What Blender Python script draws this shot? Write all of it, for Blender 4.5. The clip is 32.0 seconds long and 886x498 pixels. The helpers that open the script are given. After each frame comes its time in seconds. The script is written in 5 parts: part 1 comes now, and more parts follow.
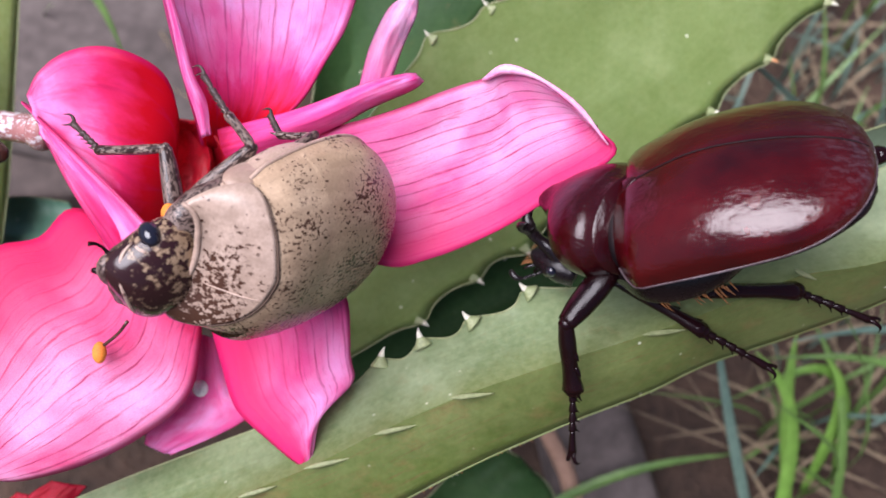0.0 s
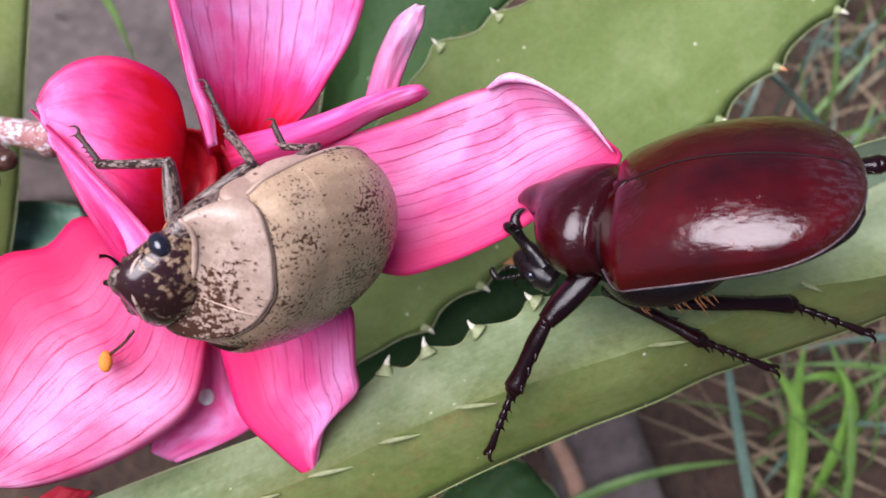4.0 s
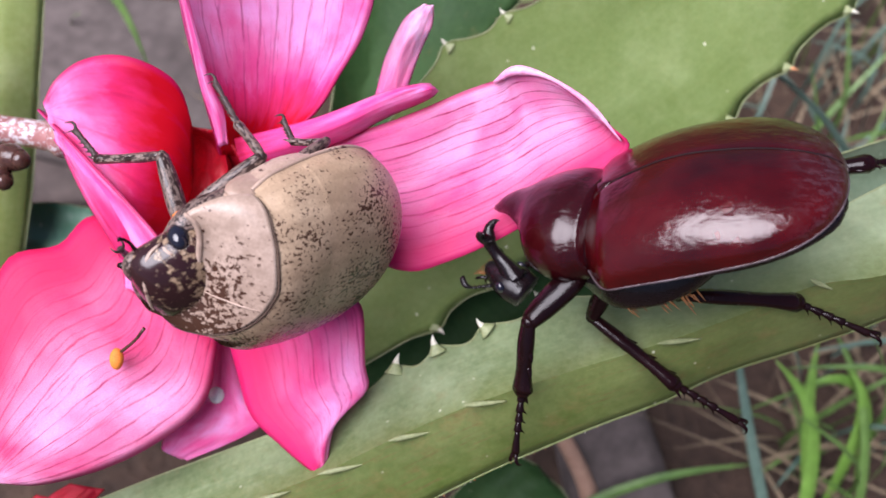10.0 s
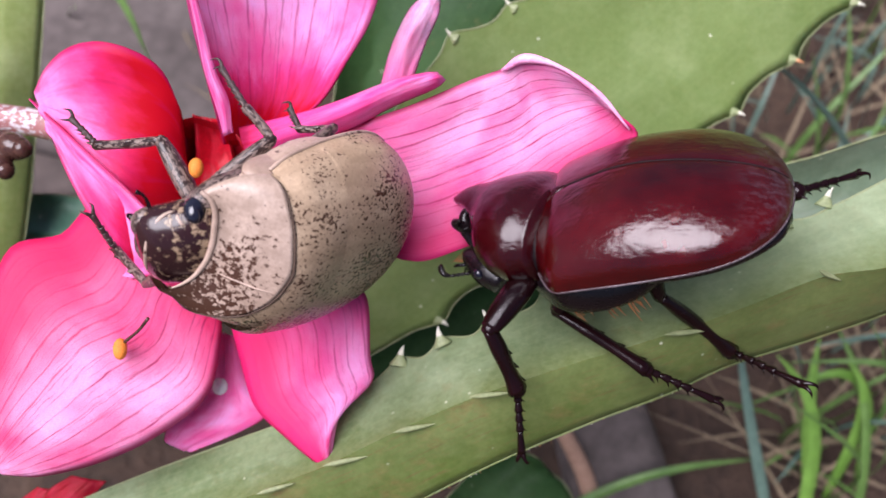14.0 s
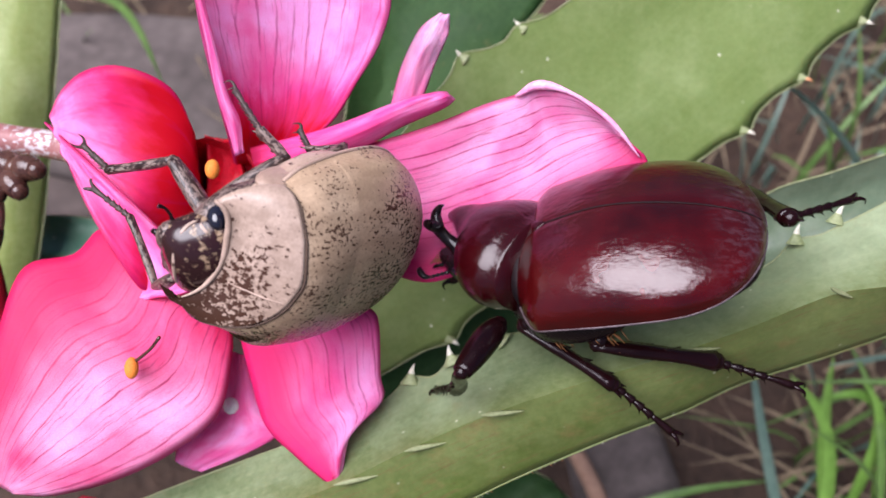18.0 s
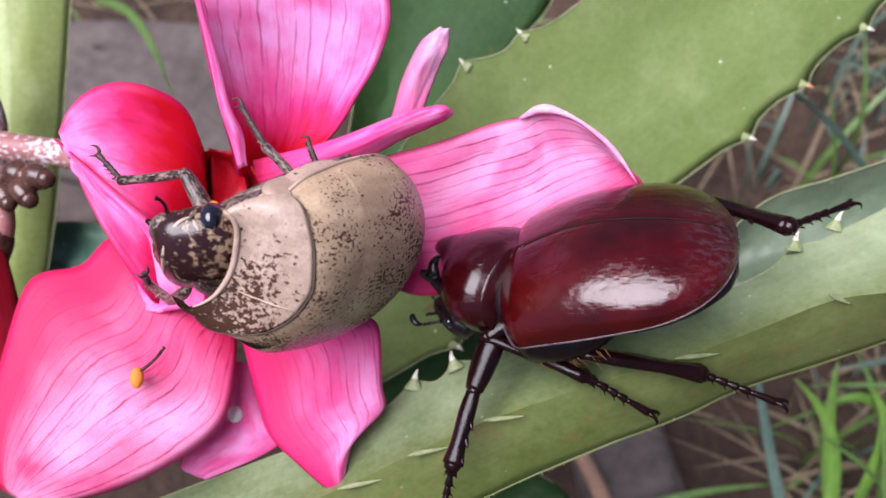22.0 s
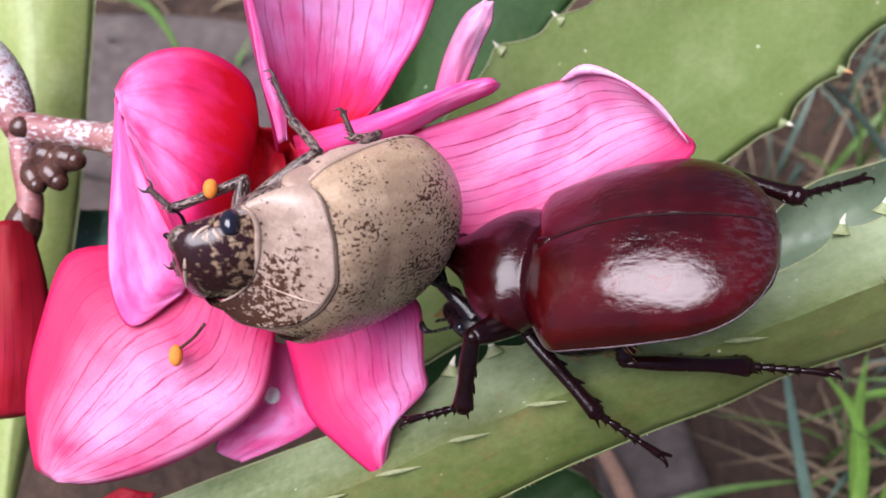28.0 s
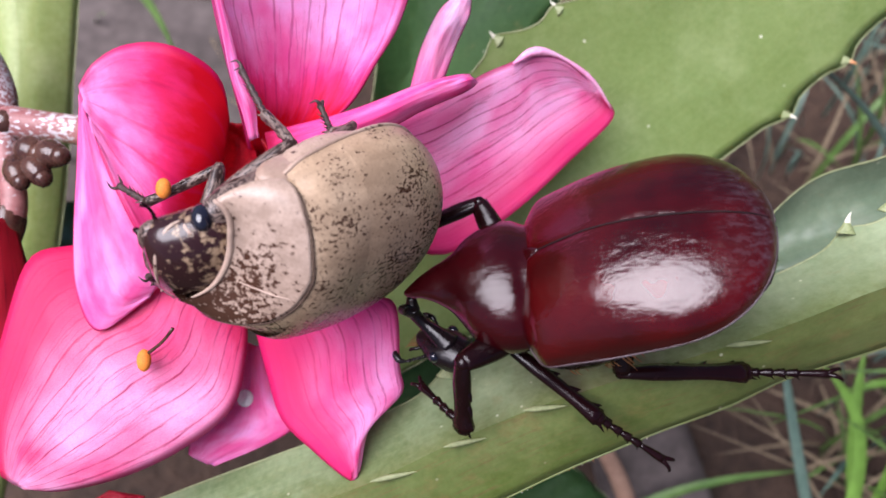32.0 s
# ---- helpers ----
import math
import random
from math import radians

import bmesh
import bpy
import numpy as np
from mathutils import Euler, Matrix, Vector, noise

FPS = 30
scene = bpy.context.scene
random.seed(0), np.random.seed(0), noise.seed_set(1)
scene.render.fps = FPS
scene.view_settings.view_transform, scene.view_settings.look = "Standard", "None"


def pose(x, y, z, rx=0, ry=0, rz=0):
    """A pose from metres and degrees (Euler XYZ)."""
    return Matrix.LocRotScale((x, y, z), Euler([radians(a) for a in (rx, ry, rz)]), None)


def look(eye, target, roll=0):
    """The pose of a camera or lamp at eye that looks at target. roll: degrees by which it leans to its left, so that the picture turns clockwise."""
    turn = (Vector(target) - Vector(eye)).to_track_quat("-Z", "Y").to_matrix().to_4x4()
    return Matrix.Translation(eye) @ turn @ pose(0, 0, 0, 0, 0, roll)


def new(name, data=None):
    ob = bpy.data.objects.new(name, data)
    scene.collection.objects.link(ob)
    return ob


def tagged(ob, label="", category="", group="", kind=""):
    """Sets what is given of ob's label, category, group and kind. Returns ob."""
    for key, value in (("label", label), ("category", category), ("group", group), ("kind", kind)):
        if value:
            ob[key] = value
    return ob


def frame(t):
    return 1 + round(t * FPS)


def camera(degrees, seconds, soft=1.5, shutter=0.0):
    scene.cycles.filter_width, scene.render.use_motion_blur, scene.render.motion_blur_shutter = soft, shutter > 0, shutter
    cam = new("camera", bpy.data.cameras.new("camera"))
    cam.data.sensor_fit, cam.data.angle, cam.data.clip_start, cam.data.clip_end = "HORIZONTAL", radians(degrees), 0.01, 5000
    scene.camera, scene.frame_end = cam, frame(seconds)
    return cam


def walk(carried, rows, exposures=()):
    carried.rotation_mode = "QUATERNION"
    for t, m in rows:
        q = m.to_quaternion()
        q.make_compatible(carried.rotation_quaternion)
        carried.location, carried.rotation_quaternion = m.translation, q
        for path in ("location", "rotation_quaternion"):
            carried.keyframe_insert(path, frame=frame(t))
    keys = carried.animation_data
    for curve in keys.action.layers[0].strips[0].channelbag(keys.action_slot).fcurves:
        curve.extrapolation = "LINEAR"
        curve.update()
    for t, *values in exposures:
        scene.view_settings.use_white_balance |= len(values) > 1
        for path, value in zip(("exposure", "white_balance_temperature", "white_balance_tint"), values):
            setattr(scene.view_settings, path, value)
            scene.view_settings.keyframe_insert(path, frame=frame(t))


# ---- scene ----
cam = camera(50, 32.0, soft=1.6)
# The plot: u to the east, v up the slope of sight, w towards the eye, all in millimetres; BASE sets it in the world.
BASE = Matrix.Translation((0, 0, 0.125)) @ pose(0, 0, 0, 25)
EYE = 123.6
# seconds, sway of the eye (mm), its turn (degrees)
SWAY = [
    (0, -0.04, -1.30, -0.14, 0.31, -1.14, -0.25),
    (0.5, 0.37, -1.20, -0.95, 0.30, -1.10, -0.24),
    (1, 0.94, -0.44, -0.83, -0.05, -1.20, -0.15),
    (1.5, 1.13, -0.39, -1.31, 0.15, -1.16, -0.17),
    (2, 1.47, -0.28, -1.43, -0.09, -1.08, -0.16),
    (2.5, 2.30, 0.06, -1.38, 0.04, -0.85, -0.00),
    (3, 1.62, -0.09, -0.21, 0.24, -0.56, -0.06),
    (3.5, 1.28, 0.29, -0.16, 0.18, -0.53, 0.05),
    (5.5, -0.57, -0.50, 0.66, 0.30, 0.07, -0.02),
    (6, 0.00, 0.00, 0.00, -0.00, 0.00, 0.00),
    (6.5, 1.18, 0.32, -0.16, -0.09, 0.03, -0.00),
    (7, 1.07, -0.08, -0.60, 0.16, -0.30, -0.03),
    (7.5, 1.92, 0.38, -0.71, 0.10, -0.17, 0.05),
    (8, 0.98, 0.18, -1.40, 0.10, -0.10, -0.03),
    (8.5, 0.02, -0.42, -1.57, 0.38, 0.03, -0.16),
    (9, 0.23, -1.02, -0.94, 0.56, 0.35, 0.04),
    (9.5, 0.06, -1.70, -0.25, 0.84, 0.18, -0.00),
    (10, 1.34, -1.16, 0.31, 0.70, 0.35, 0.05),
    (10.5, 0.81, -0.88, 0.27, 0.50, 0.09, 0.10),
    (11, 2.67, -0.27, 0.88, 0.30, 0.24, 0.13),
    (11.5, 2.41, -0.32, 1.41, 0.30, 0.20, 0.07),
    (12, 1.87, -1.07, 1.00, 0.29, 0.27, -0.06),
    (12.5, 0.23, -1.83, -0.66, 0.11, 0.39, -0.11),
    (13, 0.78, -1.71, -1.54, 0.05, 0.33, -0.09),
    (13.5, 0.46, -2.06, -0.64, 0.37, 0.27, -0.04),
    (14, -0.25, -2.17, -0.57, 0.59, -0.01, 0.19),
    (14.5, 0.87, -1.34, -0.80, 0.20, 0.03, 0.22),
    (16.5, -1.15, -2.27, -1.93, 1.40, -0.06, 0.23),
    (17, -2.47, -2.84, -1.62, 1.78, 0.23, 0.20),
    (17.5, -1.69, -3.36, -1.28, 1.95, 0.35, 0.10),
    (18, 0.08, -2.78, -0.33, 1.99, 0.75, 0.03),
    (18.5, -0.02, -3.23, -0.23, 2.08, 0.80, -0.03),
    (19, 2.21, -2.44, 0.49, 1.96, 1.12, -0.09),
    (19.5, 0.85, -2.79, 0.22, 1.92, 0.82, -0.02),
    (20, -0.46, -2.68, 0.02, 2.10, 1.02, 0.05),
    (20.5, 0.47, -3.13, 0.56, 2.32, 1.19, -0.01),
    (21, 0.54, -2.90, 1.49, 2.23, 1.38, 0.01),
    (21.5, 0.43, -2.94, 1.73, 2.20, 1.23, -0.06),
    (22, 1.20, -2.06, 1.39, 2.06, 1.39, -0.06),
    (22.5, 1.31, -1.52, 1.25, 1.82, 1.26, -0.09),
    (23, 1.15, -0.79, 0.68, 1.35, 1.25, -0.09),
    (23.5, -0.06, -1.48, 0.04, 1.52, 1.08, -0.09),
    (24, -1.76, -3.26, -1.40, 2.00, 1.03, 0.03),
    (24.5, -2.17, -3.67, -0.48, 2.16, 1.06, -0.03),
    (25, -1.96, -3.74, -0.12, 2.30, 1.14, 0.02),
    (25.5, -1.60, -4.11, 0.04, 2.22, 0.97, -0.02),
    (27.5, -1.88, -4.29, -0.71, 2.29, 1.36, 0.12),
    (28, -4.31, -5.20, -1.17, 2.48, 1.31, 0.08),
    (28.5, -2.84, -5.13, -0.91, 2.52, 1.31, -0.01),
    (29, -2.21, -4.85, -0.48, 2.66, 1.45, -0.05),
    (29.5, -2.27, -4.01, -0.68, 2.43, 1.19, -0.08),
    (30, -1.76, -3.13, -0.87, 2.12, 1.11, -0.11),
    (30.5, -2.94, -2.09, -1.92, 1.73, 0.68, 0.01),
    (31, -3.87, -1.88, -3.17, 1.48, 0.53, 0.06),
    (31.5, -4.77, -2.07, -3.98, 1.11, 0.55, 0.04),
    (32, -4.69, -1.89, -4.29, 0.98, 0.90, 0.06),
]
walk(cam, [(t, BASE @ pose(a / 1000, b / 1000, (EYE + c) / 1000, rx, ry, rz)) for t, a, b, c, rx, ry, rz in SWAY])
cam.data.dof.use_dof = True
cam.data.dof.focus_distance = 0.112
cam.data.dof.aperture_fstop = 27.0

# ---- light: a bright overcast sky ----
world = bpy.data.worlds.new("sky")
scene.world = world
world.use_nodes = True
wn = world.node_tree.nodes
sky = wn.new("ShaderNodeTexSky")
sky.sky_type = "NISHITA"
sky.sun_disc = False
sky.sun_elevation = radians(65)
sky.sun_rotation = radians(260)
sky.air_density, sky.dust_density = 1.0, 3.0
wn["Background"].inputs[1].default_value = 0.034
world.node_tree.links.new(sky.outputs[0], wn["Background"].inputs[0])
sun = new("sun", bpy.data.lights.new("sun", "SUN"))
sun.data.energy, sun.data.angle, sun.data.color = 3.7, radians(54), (1.0, 0.962, 0.915)
sun.matrix_world = BASE @ look((-0.105, 0.10, 0.27), (0, 0, 0))
scene.view_settings.exposure = 1.01
scene.view_settings.use_white_balance = True
scene.view_settings.white_balance_temperature = 5900
scene.view_settings.white_balance_tint = 21


# ---- materials ----
def mat(name, colour, rough=0.5, spec=0.5, coat=0.0, subsurface=0.0, trans=0.0):
    m = bpy.data.materials.new(name)
    m.use_nodes = True
    b = m.node_tree.nodes["Principled BSDF"]
    b.inputs["Base Color"].default_value = (*colour, 1)
    b.inputs["Roughness"].default_value = rough
    b.inputs["Specular IOR Level"].default_value = spec
    b.inputs["Coat Weight"].default_value = coat
    b.inputs["Coat Roughness"].default_value = 0.12
    if subsurface:
        b.inputs["Subsurface Weight"].default_value = subsurface
        b.inputs["Subsurface Radius"].default_value = (0.002, 0.001, 0.0008)
    return m, m.node_tree.nodes, m.node_tree.links, b


def node(nodes, kind, **sets):
    n = nodes.new(kind)
    for key, value in sets.items():
        n.inputs[key].default_value = value
    return n


def coords(nodes, links, space="Object", scale=(1, 1, 1)):
    c = nodes.new("ShaderNodeTexCoord")
    m = nodes.new("ShaderNodeMapping")
    m.inputs["Scale"].default_value = scale
    links.new(c.outputs[space], m.inputs[0])
    return m.outputs[0]


def noise_at(nodes, links, vec, scale, detail=4.0, rough=0.55):
    n = node(nodes, "ShaderNodeTexNoise", Scale=scale, Detail=detail, Roughness=rough)
    links.new(vec, n.inputs["Vector"])
    return n.outputs["Fac"]


def ramp(nodes, links, fac, stops):
    r = nodes.new("ShaderNodeValToRGB")
    e = r.color_ramp.elements
    while len(e) < len(stops):
        e.new(0.5)
    for el, (p, c) in zip(e, stops):
        el.position, el.color = p, (*c, 1)
    links.new(fac, r.inputs[0])
    return r.outputs[0]


def mix(nodes, links, fac, a, b, how="MIX"):
    m = nodes.new("ShaderNodeMix")
    m.data_type, m.blend_type = "RGBA", how
    for s, v in ((m.inputs[0], fac), (m.inputs[6], a), (m.inputs[7], b)):
        if isinstance(v, (int, float)):
            s.default_value = v
        elif isinstance(v, tuple):
            s.default_value = (*v, 1)
        else:
            links.new(v, s)
    return m.outputs[2]


def bump(nodes, links, b, height, strength, distance):
    n = node(nodes, "ShaderNodeBump", Strength=strength, Distance=distance)
    links.new(height, n.inputs["Height"])
    links.new(n.outputs[0], b.inputs["Normal"])


def grained(name, c1, c2, scale, rough=0.5, bumps=0.3, depth=0.0004, spec=0.5, **more):
    """A surface of two colours in blotches with fine grain."""
    m, n, l, b = mat(name, c1, rough, spec, **more)
    v = coords(n, l)
    big = noise_at(n, l, v, scale)
    fine = noise_at(n, l, v, scale * 9, 3)
    base = ramp(n, l, big, [(0.35, c1), (0.65, c2)])
    col = mix(n, l, 0.35, base, ramp(n, l, fine, [(0.3, tuple(x * 0.6 for x in c1)), (0.7, tuple(min(1, x * 1.3) for x in c2))]))
    l.new(col, b.inputs["Base Color"])
    bump(n, l, b, fine, bumps, depth)
    return m


def petal_material(name, base, mid, pale, vein, veins=10.0, stops=(0.14, 0.42, 0.72), much=0.0, strong=0.7, flush=0.0):
    """Pink petal flesh: red at the claw, pale and glossy in clouds out on the blade, dark broken veins along it."""
    base, mid, pale, vein = ((c[0], c[1] * 0.75, c[2] * 0.95) for c in (base, mid, pale, vein))
    m, n, l, b = mat(name, mid, 0.46, 0.20, subsurface=0.25)
    uv = coords(n, l, "UV")
    sep = n.new("ShaderNodeSeparateXYZ")
    l.new(uv, sep.inputs[0])
    wob = noise_at(n, l, coords(n, l, "UV", (2.4, 5, 1)), 2.0, 5, 0.6)
    along = n.new("ShaderNodeMath")
    along.operation = "MULTIPLY_ADD"
    l.new(wob, along.inputs[0])
    along.inputs[1].default_value = 0.34
    l.new(sep.outputs[0], along.inputs[2])
    grad = ramp(n, l, along.outputs[0], [(stops[0], base), (stops[1], mid), (1.0, mid)])
    # pale clouds, none near the claw
    cloud = noise_at(n, l, coords(n, l, "UV", (2.2, 1.8, 1)), 1.5, 3, 0.5)
    cloud = ramp(n, l, cloud, [(0.40 - much, (0, 0, 0)), (0.66 - much, (1, 1, 1))])
    out = ramp(n, l, along.outputs[0], [(stops[1] - 0.06, (0, 0, 0)), (stops[2], (1, 1, 1))])
    grad = mix(n, l, mix(n, l, 1.0, cloud, out, "MULTIPLY"), grad, pale)
    # veins
    w = n.new("ShaderNodeTexWave")
    w.wave_type, w.bands_direction = "BANDS", "Y"
    w.inputs["Scale"].default_value = veins / 3.0
    w.inputs["Distortion"].default_value = 2.6
    w.inputs["Detail"].default_value = 3.0
    w.inputs["Detail Scale"].default_value = 2.5
    l.new(coords(n, l, "UV", (0.45, 1, 1)), w.inputs["Vector"])
    line = ramp(n, l, w.outputs["Fac"], [(0.0, (strong,) * 3), (0.025, (strong * 0.6,) * 3), (0.075, (0, 0, 0))])
    patch = noise_at(n, l, coords(n, l, "UV", (4, 12, 1)), 1.6, 5, 0.65)
    keep = ramp(n, l, patch, [(0.34, (0, 0, 0)), (0.60, (1, 1, 1))])
    veined = mix(n, l, mix(n, l, 1.0, line, keep, "MULTIPLY"), grad, vein)
    # thinner side veins
    w2 = n.new("ShaderNodeTexWave")
    w2.wave_type, w2.bands_direction = "BANDS", "Y"
    w2.inputs["Scale"].default_value = veins / 1.3
    w2.inputs["Distortion"].default_value = 5.0
    w2.inputs["Detail"].default_value = 5.0
    w2.inputs["Detail Scale"].default_value = 2.2
    l.new(coords(n, l, "UV", (0.55, 1, 1)), w2.inputs["Vector"])
    thin = ramp(n, l, w2.outputs["Fac"], [(0.0, (strong * 0.55,) * 3), (0.10, (0, 0, 0))])
    some = ramp(n, l, noise_at(n, l, coords(n, l, "UV", (6, 9, 1)), 1.1, 4, 0.6), [(0.46, (0, 0, 0)), (0.60, (1, 1, 1))])
    veined = mix(n, l, mix(n, l, 1.0, thin, some, "MULTIPLY"), veined, vein)
    # short dark dashes between the veins and a fine mottle
    dash = noise_at(n, l, coords(n, l, "UV", (16, 90, 1)), 1.0, 3, 0.6)
    veined = mix(n, l, ramp(n, l, dash, [(0.66, (0, 0, 0)), (0.78, (0.35, 0.35, 0.35))]), veined, vein)
    speck = noise_at(n, l, coords(n, l, "UV", (20, 40, 1)), 7.0, 5, 0.7)
    col = mix(n, l, ramp(n, l, speck, [(0.42, (0, 0, 0)), (0.70, (0.62, 0.62, 0.62))]), veined, mix(n, l, 1.0, veined, (0.90, 0.42, 0.62), "MULTIPLY"))
    rim = n.new("ShaderNodeMath")
    rim.operation = "PINGPONG"
    l.new(sep.outputs[1], rim.inputs[0])
    rim.inputs[1].default_value = 0.5
    col = mix(n, l, ramp(n, l, rim.outputs[0], [(0.010, (0.8, 0.8, 0.8)), (0.035, (0, 0, 0))]), col, vein)
    if flush:
        col = mix(n, l, ramp(n, l, sep.outputs[1], [(0.18, (flush,) * 3), (0.66, (0, 0, 0))] if flush > 0 else [(0.5, (0, 0, 0)), (0.88, (-flush,) * 3)]), col, tuple(x * k for x, k in zip(mid, (0.84, 0.20, 0.44))))
    l.new(col, b.inputs["Base Color"])
    h = mix(n, l, 0.5, mix(n, l, 0.5, line, dash), speck)
    bump(n, l, b, h, 0.35, 0.00025)
    t = n.new("ShaderNodeBsdfTranslucent")
    l.new(col, t.inputs[0])
    s = n.new("ShaderNodeMixShader")
    s.inputs[0].default_value = 0.22
    l.new(b.outputs[0], s.inputs[1])
    l.new(t.outputs[0], s.inputs[2])
    l.new(s.outputs[0], n["Material Output"].inputs[0])
    return m


PETAL = petal_material("pink_petal", (0.76, 0.03, 0.16), (0.82, 0.15, 0.37), (0.93, 0.60, 0.76), (0.36, 0.015, 0.09), veins=12, stops=(0.07, 0.24, 0.48), much=0.11, strong=0.9, flush=-0.9)
PETAL_TIP = petal_material("tip_petal", (0.76, 0.03, 0.16), (0.82, 0.10, 0.33), (0.92, 0.52, 0.76), (0.40, 0.015, 0.10), veins=8, stops=(0.10, 0.32, 0.62), much=0.08, strong=0.7, flush=0.95)
PETAL_LOW = petal_material("low_petal", (0.70, 0.010, 0.06), (0.80, 0.10, 0.25), (0.93, 0.60, 0.74), (0.36, 0.015, 0.09), veins=14, stops=(0.15, 0.36, 0.62), much=0.08, strong=0.85, flush=0.95)
PETAL_HEART = petal_material("red_hearted_petal", (0.60, 0.002, 0.014), (0.82, 0.085, 0.33), (0.93, 0.60, 0.86), (0.40, 0.02, 0.12), stops=(0.33, 0.56, 0.76), much=0.11, strong=0.6)
PETAL_EAR = petal_material("ear_petal", (0.56, 0.002, 0.014), (0.80, 0.045, 0.22), (0.92, 0.42, 0.70), (0.50, 0.01, 0.10), veins=5, stops=(0.56, 0.80, 1.0), much=0.10, strong=0.45)
PETAL_LOBE = petal_material("lobe_petal", (0.84, 0.12, 0.36), (0.86, 0.17, 0.42), (0.93, 0.52, 0.78), (0.50, 0.01, 0.10), veins=4, stops=(0.0, 0.2, 0.5), strong=0.2)
PETAL_RED = petal_material("red_petal", (0.60, 0.003, 0.018), (0.84, 0.11, 0.35), (0.92, 0.42, 0.68), (0.42, 0.01, 0.09), stops=(0.10, 0.30, 0.62), strong=0.4)
PETAL_PALE = petal_material("pale_petal", (0.80, 0.16, 0.38), (0.87, 0.42, 0.58), (0.95, 0.80, 0.88), (0.66, 0.10, 0.32), strong=0.4, much=0.08)
PETAL_DARK = petal_material("dark_red_petal", (0.26, 0.008, 0.014), (0.34, 0.010, 0.02), (0.42, 0.02, 0.045), (0.12, 0.005, 0.012))
THROAT = grained("throat_red", (0.38, 0.002, 0.010), (0.56, 0.006, 0.028), 200, 0.5)
ROLL = grained("rolled_petal_edge", (0.80, 0.18, 0.42), (0.90, 0.46, 0.66), 180, 0.45)
RIM = grained("petal_rim", (0.50, 0.02, 0.09), (0.62, 0.05, 0.16), 300, 0.45)


def aloe_material(name, c1, c2, pale, rough=0.42, stain=0.62, spec=0.4, tip=0.0, ridge=None):
    m, n, l, b = mat(name, c1, rough, spec, subsurface=0.15)
    v = coords(n, l)
    big = noise_at(n, l, v, 28, 3)
    col = ramp(n, l, big, [(0.3, c1), (0.7, c2)])
    streak = noise_at(n, l, coords(n, l, "UV", (2.0, 26, 1)), 3.0, 4)
    col = mix(n, l, ramp(n, l, streak, [(0.45, (0, 0, 0)), (0.8, (0.16, 0.16, 0.16))]), col, pale)
    # Paler from one end: sky sheen along the leaf put into its colour.
    if tip:
        sep = n.new("ShaderNodeSeparateXYZ")
        l.new(coords(n, l, "UV"), sep.inputs[0])
        col = mix(n, l, ramp(n, l, sep.outputs[0], [(0.05, (tip,) * 3), (0.55, (0, 0, 0))]), col, pale)
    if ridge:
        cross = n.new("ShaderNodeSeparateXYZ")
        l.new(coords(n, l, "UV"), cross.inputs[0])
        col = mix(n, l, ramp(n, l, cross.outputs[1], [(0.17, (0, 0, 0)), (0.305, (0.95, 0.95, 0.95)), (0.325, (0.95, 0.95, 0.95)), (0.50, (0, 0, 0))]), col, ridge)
    # waxy bloom in clouds, yellowish and brownish stains, scratches
    wax = noise_at(n, l, v, 75, 5, 0.6)
    col = mix(n, l, ramp(n, l, wax, [(0.48, (0, 0, 0)), (0.72, (0.55, 0.55, 0.55))]), col, pale)
    dirt = noise_at(n, l, coords(n, l, "Object", (1, 1.6, 1)), 110, 6, 0.68)
    col = mix(n, l, ramp(n, l, dirt, [(stain, (0, 0, 0)), (stain + 0.12, (0.55, 0.55, 0.55))]), col, (0.20, 0.13, 0.05))
    scratch = noise_at(n, l, coords(n, l, "UV", (10, 130, 1)), 2.0, 2, 0.5)
    col = mix(n, l, ramp(n, l, scratch, [(0.72, (0, 0, 0)), (0.78, (0.28, 0.28, 0.28))]), col, tuple(min(1, x * 1.5) for x in pale))
    scar = noise_at(n, l, coords(n, l, "UV", (9, 60, 1)), 1.7, 5, 0.7)
    col = mix(n, l, ramp(n, l, scar, [(stain + 0.02, (0, 0, 0)), (stain + 0.09, (0.6, 0.6, 0.6))]), col, (0.15, 0.085, 0.035))
    fine = noise_at(n, l, v, 900, 4, 0.65)
    col = mix(n, l, 0.19, col, ramp(n, l, fine, [(0.3, tuple(x * 0.7 for x in c1)), (0.7, pale)]))
    vor = node(n, "ShaderNodeTexVoronoi", Scale=330.0)
    l.new(v, vor.inputs["Vector"])
    gate = noise_at(n, l, v, 60, 2)
    spots = mix(n, l, 1.0, ramp(n, l, vor.outputs["Distance"], [(0.04, (1, 1, 1)), (0.10, (0, 0, 0))]),
                ramp(n, l, gate, [(0.50, (0, 0, 0)), (0.56, (1, 1, 1))]), "MULTIPLY")
    col = mix(n, l, spots, col, (0.60, 0.60, 0.46))
    l.new(col, b.inputs["Base Color"])
    l.new(ramp(n, l, wax, [(0.35, (rough * 0.8,) * 3), (0.7, (rough * 1.3,) * 3)]), b.inputs["Roughness"])
    bump(n, l, b, mix(n, l, 0.6, mix(n, l, 0.15, fine, streak), wax), 0.2, 0.0004)
    return m


